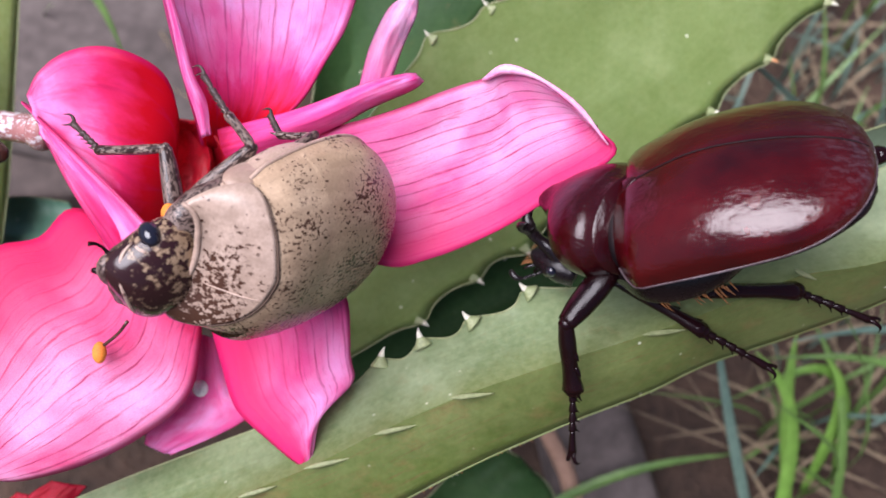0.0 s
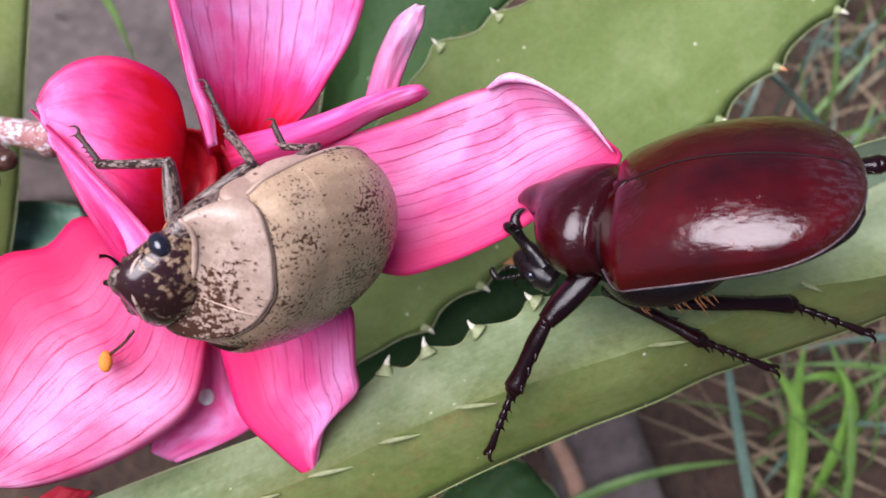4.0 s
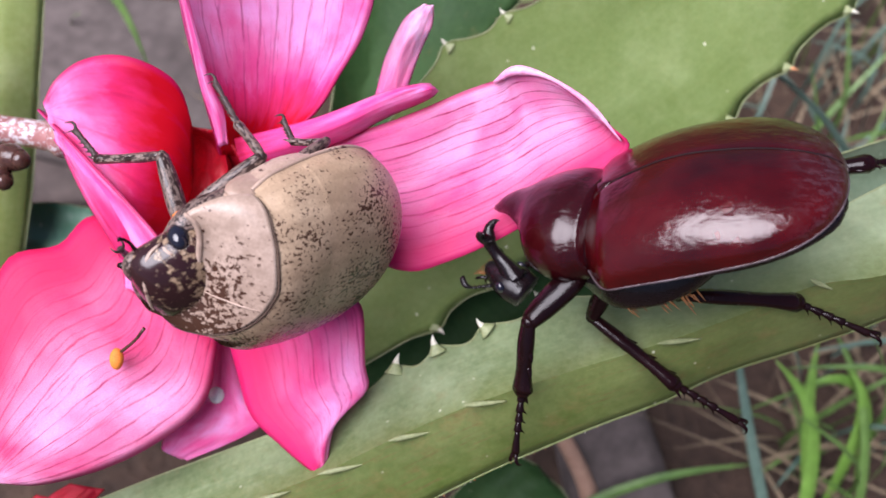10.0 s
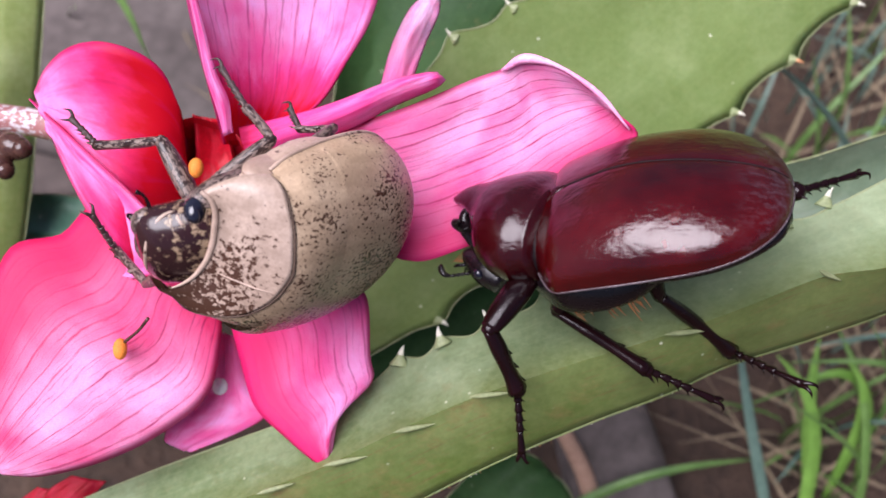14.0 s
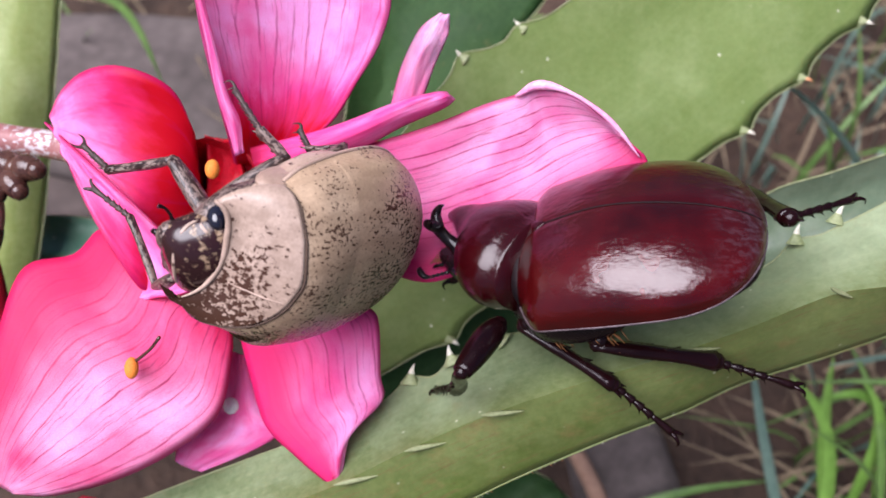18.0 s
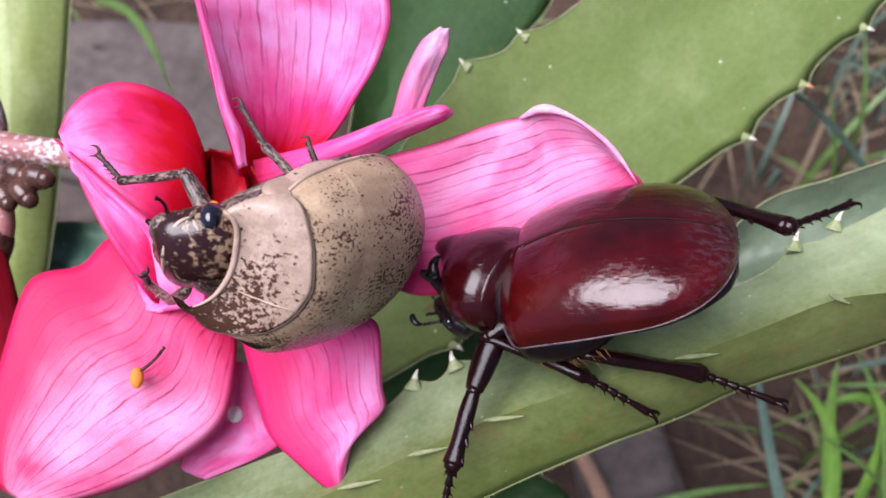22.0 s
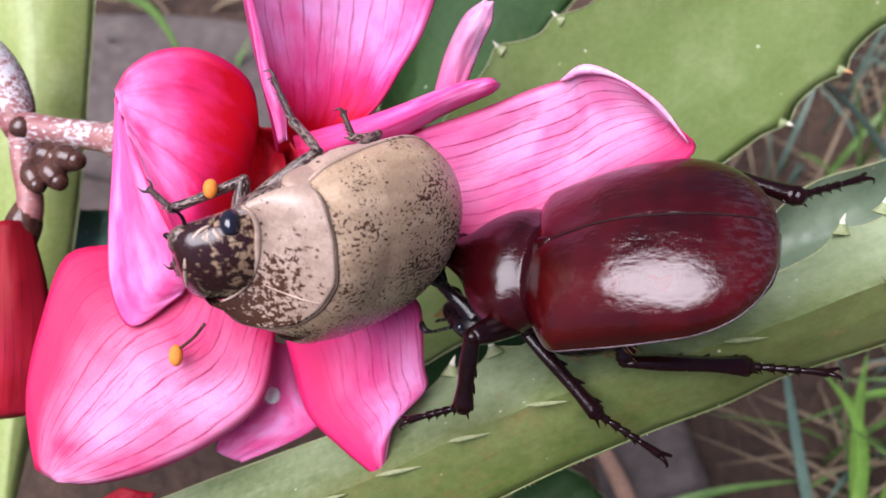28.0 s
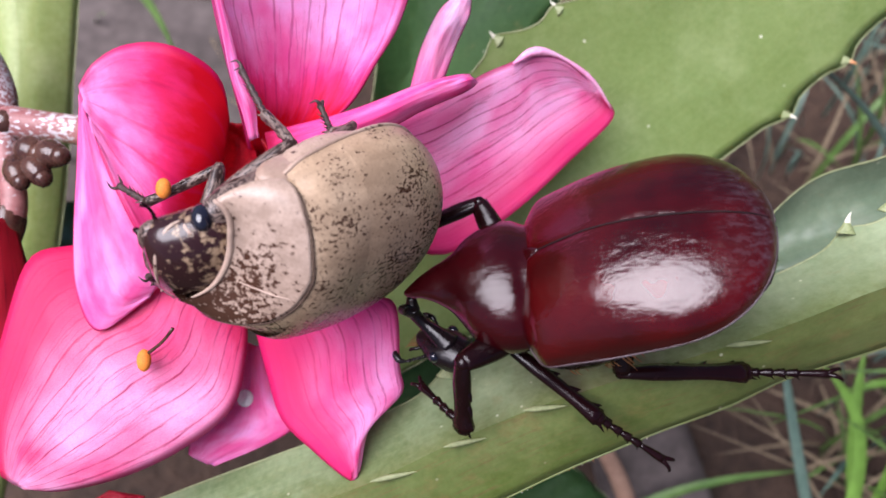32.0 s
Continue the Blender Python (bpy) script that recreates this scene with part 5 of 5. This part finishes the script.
# knee, ankle and toe of the chafer on the plot: their depths, then seconds, knee u v, ankle u v, toe u v
CHAFER_GRIP = {
    "right_front": (16, 12, 8, [
        (0, -29.1, 10.8, -38.2, 11.1, -44.3, 16.6),
        (1, -29.1, 10.8, -38.2, 11.1, -44.3, 16.6),
        (6, -29.8, 10.2, -39.6, 10.4, -44.7, 16.8),
        (12, -32.0, 11.1, -41.2, 11.2, -46.9, 16.9),
        (18, -32.1, 11.1, -41.0, 10.5, -47.6, 15.8),
        (21, -31.5, 10.5, -41.1, 9.8, -46.8, 15.6),
        (23, -30.7, 11.0, -39.7, 11.1, -45.7, 16.5),
        (24, -23.0, 6.9, -30.1, 9.8, -35.8, 15.2),
        (25, -28.9, 8.4, -38.6, 6.5, -44.5, 10.0),
        (28, -29.3, 7.3, -39.0, 4.1, -44.6, 8.6),
        (30, -31.5, 8.0, -42.2, 4.7, -47.8, 8.9),
        (32, -30.8, 8.8, -40.5, 5.0, -47.1, 8.9),
    ]),
    "right_middle": (19, 15.5, 13, [
        (0, -18.8, 10.4, -22.1, 14.4, -26.2, 20.6),
        (1, -18.8, 10.4, -22.1, 14.4, -26.2, 20.6),
        (6, -19.6, 9.5, -22.9, 13.2, -26.6, 20.5),
        (12, -19.2, 10.7, -22.7, 14.8, -26.8, 21.0),
        (18, -18.7, 10.9, -22.2, 14.4, -26.5, 20.8),
        (21, -17.7, 9.8, -21.5, 13.7, -26.1, 20.6),
        (24, -19.8, 10.0, -23.6, 13.8, -27.5, 20.5),
        (28, -20.4, 9.9, -23.9, 13.8, -27.1, 20.3),
        (30, -22.8, 10.5, -25.9, 14.0, -28.9, 20.7),
        (32, -22.3, 11.0, -26.0, 14.6, -29.8, 21.3),
    ]),
    "right_hind": (13, 11, 9, [
        (0, -12.6, 12.6, -17.0, 12.8, -18.8, 16.1),
        (1, -12.6, 12.6, -17.0, 12.8, -18.8, 16.1),
        (6, -13.1, 12.4, -17.3, 12.7, -19.2, 16.1),
        (12, -12.9, 13.0, -17.2, 13.1, -19.0, 16.5),
        (18, -12.9, 13.0, -17.3, 13.0, -19.0, 16.0),
        (21, -12.2, 12.5, -16.8, 12.1, -18.4, 15.6),
        (24, -14.1, 13.5, -17.2, 13.2, -18.7, 16.5),
        (28, -14.3, 12.9, -17.5, 12.9, -18.9, 15.8),
        (30, -16.6, 13.4, -19.4, 13.0, -20.8, 16.4),
        (32, -16.5, 13.8, -19.2, 13.5, -20.7, 16.5),
    ]),
    "left_front": (11, 10, 8, [
        (0, -31.2, -4.4, -33.8, -2.4, -35.9, -1.2),
        (1, -31.2, -4.4, -33.8, -2.4, -35.9, -1.2),
        (11, -33.9, -3.7, -36.6, -1.7, -39.0, 0.3),
        (12, -36.7, -4.1, -39.6, -2.4, -41.7, 3.5),
        (13, -35.2, -5.5, -38.9, -2.8, -42.0, 1.6),
        (18, -35.5, -3.2, -38.8, 5.0, -45.6, 9.7),
        (19, -35.3, -2.8, -38.5, 4.9, -44.3, 9.4),
        (20, -36.7, -3.2, -39.5, 0.5, -42.7, 3.7),
        (21, -35.3, -4.9, -38.2, -2.8, -39.8, -1.1),
        (23, -34.1, -3.4, -36.2, -2.1, -38.2, -1.0),
        (32, -37.0, -5.2, -39.0, -3.9, -41.0, -3.3),
    ]),
}
TIMES = [k * 0.5 for k in range(65)]


def motions():
    body = [
        (0, 30.97, 6.33, 14.8, 49.79, 23.99, 9.02, 31.6, -12.9),
        (1, 30.93, 6.43, 14.74, 49.39, 23.99, 8.32, 31.6, -12.9),
        (2, 30.22, 6.69, 14.67, 49.01, 23.69, 7.52, 29.7, -11.8),
        (3, 29.74, 6.94, 14.54, 49.33, 23.39, 4.72, 27.9, -10.7),
        (6, 28.32, 6.69, 14.79, 47.08, 22.48, 3.02, 22.2, -7.5),
        (7, 28.16, 6.94, 14.63, 49.21, 22.02, 1.74, 22.1, -7.3),
        (8, 27.98, 6.85, 14.49, 50.34, 21.57, 1.95, 22.0, -7.2),
        (9, 27.21, 6.46, 14.37, 51.47, 21.11, 3.97, 21.9, -7.0),
        (10, 26.53, 6.54, 14.23, 51.9, 20.65, 5.88, 21.7, -6.8),
        (11, 25.28, 6.27, 14.03, 52.53, 20.19, 7.4, 21.6, -6.7),
        (12, 23.52, 5.75, 13.81, 53.16, 19.74, 6.71, 21.5, -6.5),
        (13, 22.92, 4.97, 13.06, 52.4, 19.2, 5.47, 22.6, -9.4),
        (14, 20.26, 4.67, 11.94, 51.54, 18.67, 3.73, 23.8, -12.4),
        (17, 17.21, 2.81, 9.59, 44.87, 17.06, 1.51, 27.2, -21.2),
        (18, 17.1, 2.69, 9.14, 43.21, 16.53, 2.07, 28.4, -24.1),
        (19, 15.99, 2.38, 8.25, 45.48, 17.31, 3.02, 27.6, -22.1),
        (20, 15.17, 1.63, 7.4, 47.94, 18.1, 4.56, 26.7, -20.2),
        (21, 15.31, 1.48, 6.83, 49.31, 18.89, 4.11, 25.9, -18.2),
        (22, 14.86, 1.22, 7.11, 49.37, 18.52, 5.09, 26.8, -19.7),
        (23, 14.23, 1.13, 7.54, 47.84, 18.15, 5.78, 27.8, -21.2),
        (24, 13.54, 0.37, 7.69, 47.11, 17.78, 3.86, 28.7, -22.7),
        (25, 13.48, 1.16, 7.62, 47.11, 17.62, 2.21, 26.8, -18.3),
        (25.5, 13.49, 1.34, 7.83, 46.46, 17.55, 1.19, 25.9, -16.1),
        (27.5, 12.36, 0.24, 10.22, 38.1, 17.24, 4.39, 22.0, -7.4),
        (28, 12.2, -0.19, 10.86, 36.1, 17.17, 4.77, 21.1, -5.2),
        (29, 11.91, -0.44, 12.67, 33.87, 18.9, 8.24, 8.6, -4.2),
        (30, 11.63, -0.3, 13.71, 32.28, 20.64, 8.8, -3.8, -3.3),
        (31, 11.19, -0.17, 13.11, 35.09, 19.25, 9.36, -4.9, -0.4),
        (32, 10.76, -0.65, 12.51, 37.37, 17.85, 9.83, -6.0, 2.6),
    ]
    poses = {t: between(body, t) for t in TIMES}
    walk(RHINO, [(t, BASE @ plot(*p[:6])) for t, p in poses.items()])
    neck = Matrix.Translation((0.0092, 0, -0.0032))
    for ob in NECK:
        walk(ob, [(t, neck @ plot(0, 0, 0, *p[3:6]).inverted() @ plot(0, 0, 0, p[3], p[4] + p[6], p[5] + p[7])) for t, p in poses.items()])
    # the horned head: seconds, its joint on the plot, the way it points
    bow = [
        (0, 18.74, -2.74, -25),
        (1, 18.74, -2.74, -25),
        (6, 13.41, -2.15, -38),
        (12, 8.82, -4.85, -38),
        (18, 2.59, -0.61, -28),
        (21, 2.07, -5.41, -28),
        (24, -0.61, -8.39, -45),
        (28, -2.66, -9.31, -30),
        (30, -4.83, -11.32, -30),
        (32, -5.43, -12.62, -28),
    ]
    for ob in HORNED:
        walk(ob, [(t, plot(*p[:6]).inverted() @ plot(*between(bow, t)[:2], -1, 34, 14, between(bow, t)[2])) for t, p in poses.items()])
    # ankle and toe of each leg on the plot: depth of both, then seconds, ankle u v, toe u v
    feet = {}
    feet["left_front"] = (7, 4, [
        (0, 18.2, -18.0, 18.5, -28.1),
        (1, 17.9, -17.8, 18.7, -27.6),
        (2, 13.3, -17.6, 10.0, -27.9),
        (3, 10.4, -16.2, 6.6, -26.5),
        (6, 10.5, -17.3, 8.6, -27.1),
        (7, 10.7, -16.2, 9.4, -26.7),
        (9, 10.6, -17.7, 8.9, -27.2),
        (10, 10.4, -17.0, 9.5, -27.4),
        (12, 10.8, -17.9, 12.1, -27.3),
        (13, 10.8, -18.7, 12.1, -27.5),
        (14, 8.9, -18.1, 9.8, -27.8),
        (17, 1.9, -13.8, -2.8, -16.6),
        (18, 1.1, -15.2, -2.6, -16.2),
        (19, 1.4, -13.6, -0.1, -16.5),
        (20, 0.3, -14.2, -0.4, -16.9),
        (21, -6.8, -17.8, -12.7, -23.2),
        (22, -0.9, -25.6, -2.1, -32.6),
        (23, 0.0, -26.4, -0.4, -33.4),
        (24, 1.7, -25.3, 1.3, -31.1),
        (25, -8.0, -15.6, -12.4, -18.7),
        (25.5, -10.1, -12.8, -13.9, -17.1),
        (27.5, -3.5, -17.8, -9.7, -19.5),
        (28, -4.5, -19.2, -8.9, -20.7),
        (29, -5.1, -20.0, -8.8, -19.5),
        (32, -4.0, -20.9, -6.8, -18.7),
    ])
    feet["left_middle"] = (7, 4.5, [
        (0, 34.3, -10.9, 45.4, -17.0),
        (3, 33.3, -10.7, 44.4, -14.9),
        (6, 34.1, -10.3, 44.7, -15.7),
        (7, 30.4, -8.7, 42.2, -16.1),
        (8, 29.7, -8.1, 40.6, -15.1),
        (9, 29.1, -16.9, 37.4, -23.7),
        (10, 29.1, -16.3, 37.1, -21.0),
        (11, 28.5, -16.3, 38.1, -21.0),
        (12, 24.4, -16.2, 32.0, -20.5),
        (13, 23.8, -15.9, 32.8, -21.1),
        (14, 24.7, -15.6, 32.6, -19.2),
        (17, 23.0, -16.8, 33.8, -23.1),
        (18, 19.3, -15.2, 29.6, -23.6),
        (19, 15.2, -13.3, 24.4, -19.6),
        (20, 14.5, -13.8, 23.2, -19.0),
        (22, 15.8, -13.5, 23.0, -17.7),
        (23, 12.5, -20.9, 16.6, -29.4),
        (24, 11.5, -20.2, 19.3, -26.2),
        (32, 11.9, -19.8, 18.9, -24.5),
    ])
    feet["left_hind"] = (8, 5.5, [
        (0, 46.6, -6.0, 59.0, -11.1),
        (3, 45.2, -5.8, 57.3, -10.3),
        (6, 44.4, -6.8, 56.6, -12.0),
        (7, 43.5, -6.2, 56.0, -11.1),
        (9, 43.5, -6.6, 56.2, -11.9),
        (10, 44.0, -6.2, 55.4, -11.0),
        (11, 44.1, -6.1, 57.0, -11.2),
        (12, 44.7, -6.3, 56.8, -12.3),
        (13, 40.8, -10.7, 52.5, -17.3),
        (14, 32.0, -11.1, 43.7, -17.3),
        (18, 32.0, -12.3, 43.5, -16.1),
        (19, 31.1, -12.9, 42.7, -17.7),
        (21, 29.9, -13.1, 42.4, -18.0),
        (23, 30.2, -13.1, 42.1, -17.7),
        (25, 29.8, -13.7, 40.6, -18.5),
        (27.5, 29.0, -13.5, 40.7, -16.8),
        (28, 29.2, -14.0, 41.5, -15.3),
        (32, 28.2, -14.0, 41.4, -14.8),
    ])
    feet["right_front"] = (-1, -4, [
        (0, 21.5, 0.1, 18.9, -1.4),
        (14, 9.8, -1.5, 7.0, -2.3),
        (19, 4.7, -1.1, 1.7, -1.8),
        (25, 1.9, -2.4, -1.0, -3.1),
        (28, -6.7, 1.0, -12.0, -0.4),
        (30, -8.5, 3.0, -13.6, 0.9),
        (32, -10.1, 2.4, -15.0, 0.3),
    ])
    feet["right_middle"] = (-4, -8, [
        (0, 34.3, 6.9, 42.5, 8.0),
        (19, 17.7, 3.5, 24.4, 3.7),
        (28, 13.5, 1.9, 21.0, 3.6),
        (32, 12.8, 3.2, 20.2, 4.2),
    ])
    feet["right_hind"] = (8, 3, [
        (0, 56.0, 10.6, 65.9, 10.0),
        (3, 55.6, 10.8, 65.2, 10.5),
        (9, 52.4, 11.8, 61.7, 10.2),
        (10, 52.3, 10.7, 62.1, 11.6),
        (11, 48.6, 11.9, 60.3, 17.5),
        (12, 47.5, 7.8, 57.4, 9.7),
        (13, 46.3, 7.1, 57.1, 9.0),
        (14, 42.6, 6.1, 54.5, 9.3),
        (17, 40.5, 5.1, 53.7, 8.6),
        (22, 40.7, 4.8, 52.1, 8.6),
        (25, 37.0, 5.6, 50.4, 8.5),
        (25.5, 37.8, 5.4, 50.5, 8.3),
        (27.5, 36.6, 6.6, 49.7, 8.4),
        (28, 35.6, 6.1, 48.5, 9.6),
        (30, 36.0, 6.7, 49.5, 8.9),
        (31, 32.7, 8.6, 47.7, 9.5),
        (32, 27.0, 4.0, 31.0, 2.0),
    ])
    # knees on the plot: depth, then seconds, u v
    knees = {
        "left_hind": (8, [(0, 31.2, -6.04), (1, 31.2, -6.04), (6, 28.95, -5.98), (12, 29.44, -5.15), (18, 17.06, -10.45), (21, 15.78, -10.4), (24, 14.83, -11.5), (28, 14.76, -13.68), (30, 14.7, -14.32), (32, 14.4, -14.4)]),
        "left_middle": (5, [(0, 23.37, -4.4), (1, 23.37, -4.4), (6, 21.94, -5.43), (12, 15.59, -7.87), (18, 9.82, -9.26), (21, 7.32, -9.54), (24, 4.54, -10.56), (28, 4.2, -11.52), (30, 4.37, -12.67), (32, 4.1, -13.75)]),
        "right_hind": (3, [(0, 43.0, 9.0), (1, 43.0, 9.0), (6, 41.0, 9.6), (12, 34.5, 7.6), (14, 31.0, 8.0), (18, 38.2, 10.2), (21, 32.3, 9.7), (24, 30.7, 9.0), (28, 24.2, 11.1), (30, 24.4, 12.2), (31, 21.3, 12.2), (32, 24.5, 7.6)]),
    }
    for nm, (wa, wf, rows) in feet.items():
        hip, lf, lt, ls, r = LEGS[nm]
        keys = []
        for t, p in poses.items():
            there = plot(*p[:6])
            back = there.inverted()
            au, av, fu, fv = between(rows, t)
            if nm in KNEES or nm in knees:
                knee = (there @ (Vector(KNEES[nm]) * 0.001)) * 1000 if nm in KNEES else Vector((*between(knees[nm][1], t), knees[nm][0]))
                keys.append((t, bent_leg(there, hip, lf, lt, knee, (au, av), wa, Vector((fu, fv, wf)), {"left_middle": "slide", "right_hind": "sink"}.get(nm, "reach"))))
                continue
            if nm == "left_front" and 16.9 < t < 20.1:
                # the fore leg stands folded under the shield, its tibia upright
                keys.append((t, bent_leg(there, hip, lf, lt, Vector((au - 0.3, av + 1.9, 12)), (au - 0.7, av - 0.6), 4, Vector((fu * 1.08, fv * 1.08, wf - 10)))))
                continue
            pole = back.to_3x3() @ Vector(POLES[nm])
            if nm == "left_front":
                pole = pole.lerp(back.to_3x3() @ Vector((-0.55, 0.35, 0.75)), min(1, max(0, (t - 14) / 3)))
            if nm == "right_front":
                s = min(1, max(0, (t - 27.5) / 1.5))
                pole = Vector((0, -0.3, -1)).lerp(back.to_3x3() @ Vector((1, 0.9, 0.3)), s)
            a = (back @ (Vector((au, av, wa)) * 0.001)) * 1000
            f = (back @ (Vector((fu, fv, wf)) * 0.001)) * 1000
            keys.append((t, leg_pose(Vector(hip), a, f, lf, lt, ls, pole)))
        for i, ob in enumerate(JOINTS[nm]):
            walk(ob, [(t, m[i]) for t, m in keys])
    perch = [
        (0, -17.34, -0.49, 15.52, -55.49, -53.19, 24.89),
        (1, -17.52, -0.56, 15.52, -55.49, -53.19, 24.89),
        (2, -17.51, -0.65, 15.63, -55.56, -52.76, 25.12),
        (3, -17.74, -0.76, 15.74, -55.64, -52.34, 25.36),
        (6, -17.97, -0.83, 16.06, -55.86, -51.06, 26.06),
        (7, -18.08, -0.94, 16.07, -55.74, -51.45, 25.66),
        (8, -18.0, -1.03, 16.08, -55.62, -51.84, 25.25),
        (9, -18.12, -1.01, 16.09, -55.5, -52.23, 24.85),
        (10, -18.42, -0.85, 16.09, -55.38, -52.63, 24.44),
        (11, -18.52, -0.62, 16.1, -55.26, -53.02, 24.04),
        (12, -17.76, -0.03, 16.11, -55.13, -53.41, 23.63),
        (13, -17.71, -0.33, 16.12, -55.01, -53.8, 23.23),
        (14, -17.76, -0.29, 16.13, -54.89, -54.19, 22.83),
        (17, -17.82, -0.22, 16.15, -54.53, -55.37, 21.61),
        (18, -17.8, 0.36, 16.16, -54.41, -55.76, 21.21),
        (19, -16.64, 0.32, 15.95, -54.12, -56.49, 21.51),
        (20, -15.79, -0.23, 15.75, -53.82, -57.23, 21.8),
        (21, -16.98, -0.5, 15.54, -53.53, -57.96, 22.1),
        (22, -17.49, 0.42, 15.57, -53.76, -56.65, 22.54),
        (23, -18.33, 0.85, 15.59, -53.98, -55.35, 22.98),
        (24, -18.77, -0.12, 15.62, -54.21, -54.04, 23.42),
        (25, -18.13, -0.16, 15.64, -54.43, -52.74, 23.86),
        (28, -19.01, -0.75, 15.72, -55.11, -48.82, 25.18),
        (29, -21.51, -0.39, 16.0, -54.68, -48.64, 24.76),
        (30, -21.17, -0.25, 16.28, -54.25, -48.46, 24.34),
        (31, -20.18, 1.09, 16.44, -55.92, -49.1, 25.49),
        (32, -20.72, 0.49, 16.6, -57.6, -49.74, 26.64),
    ]
    poses = {t: between(perch, t) for t in TIMES}
    walk(CHAFER, [(t, BASE @ plot(*p)) for t, p in poses.items()])
    # the head: seconds, roll, pitch, yaw on the plot
    # the dome of the head: seconds, its middle on the plot, the way the muzzle points
    nod = [(0, -29.4, -3.75, 30), (1, -29.4, -3.75, 30), (6, -28.25, -3.7, 34), (9, -28.2, -3.9, 33), (12, -29.2, -1.37, 0), (14, -28.9, -0.9, 4), (17, -27.9, 0.02, 12), (20, -26.1, -0.22, 4), (22, -28.9, 1.45, 3), (24, -29.5, -2.3, 8), (28, -31.2, -2.2, 9), (30, -33.7, -1.9, 9), (32, -32.9, -1.1, 9)]
    for ob in CHAFER_HEAD:
        walk(ob, [(t, plot(*p).inverted() @ plot(*between(nod, t)[:2], 21.5, -50, -8, between(nod, t)[2])) for t, p in poses.items()])
    for nm, (wk, wa, wf, rows) in CHAFER_GRIP.items():
        hip, lf, lt, ls, r = CHAFER_LEGS[nm]
        keys = []
        for t, p in poses.items():
            v = between(rows, t)
            keys.append((t, bent_leg(plot(*p), hip, lf, lt, Vector((v[0], v[1], wk)), v[2:4], wa, Vector((v[4], v[5], wf)))))
        for i, ob in enumerate(CHAFER_JOINTS[nm]):
            walk(ob, [(t, m[i]) for t, m in keys])
    # an anther that the beetle's fore leg drags about: seconds, place on the plot
    dragged = [(0, -28.5, 3.2), (1, -28.5, 3.2), (6, -29.2, 2.0), (9, -29.5, 2.1), (12, -28.1, 6.3), (18, -27.3, 9.9), (20, -24.0, 8.3), (24, -31.3, 5.7), (28, -33.0, 5.9), (30, -35.9, 6.0), (32, -34.3, 6.3)]
    walk(pollen, [(t, Matrix.Translation((Vector((*between(dragged, t), 17)) - Vector(FLOWER)) * 0.001)) for t in TIMES])
    # the flower gives way a little, and two petals are pushed
    f0 = Vector(FLOWER) * 0.001
    drift = [(0, 0, 0.2), (6, 0, 0), (20, 0, 0), (22, -0.3, -0.5), (25, 0.5, 0.2), (28, 0.2, 0.2), (28.6, -1.0, 0), (29.2, -1.9, 0), (30, -2.1, -0.3), (31, -2.2, 0), (32, -2.3, 0.1)]
    walk(flower, [(t, BASE @ pose(f0.x + x / 1000, f0.y + y / 1000, f0.z)) for t, x, y in drift])
    hinge = right_petal.location.copy()
    push = [(0, 0, -1.5), (6, 0, 0), (13, 2, 1.5), (17, 2, 0.5), (19, 9, -0.5), (21, 10, -2), (23, 7, -2), (25, 10, 0.5), (27.5, 3, 0), (28, 3, 0), (29, 3, 1), (30, 20, 2), (31, 32, 9.5), (32, 35, 11.5)]
    walk(right_petal, [(t, Matrix.Translation(hinge) @ pose(0, 0, 0, 0, a, z)) for t, a, z in push])
    hinge = left_petal.location.copy()
    sway = [(0, 0, 0, 3), (6, 0, 0, 2), (9, 0, -1, 2), (11, 0, -8, 3), (13, 1, -14, 3), (17, 2, -15, 3), (19, 2, -13, 3), (22.5, 2, -8, 4), (23, 2, 0, 4), (23.5, 0, 15, 3), (24, 0, 29, 1), (24.5, 0, 25, 0), (25, 0, 18, 0), (25.5, 0, 12, 0), (27.5, 0, 3, -1), (28, 0, 0, -2), (32, 0, 0, -2)]
    axis = (Vector(LOBE_END) - Vector(LOBE_TOP)).normalized()
    at_lobe = lobe.location.copy()
    curl = [(0, -140), (10, -140), (12, -160), (22.5, -160), (23, -115), (23.5, -55), (24, 0), (32, 0)]
    walk(lobe, [(t, Matrix.Translation(at_lobe) @ Matrix.Rotation(radians(a), 4, axis)) for t, a in curl])
    give = [(0, 0, 0), (9, 0, 0), (12, -0.0020, 0.0010), (18, -0.0018, 0.0008), (22.5, -0.0010, 0.0004), (23.5, 0, 0), (32, 0, 0)]
    walk(left_petal, [(t, Matrix.Translation(hinge + Vector((*between(give, t), 0))) @ pose(0, 0, 0, x, y, z)) for t, x, y, z in sway])


motions()
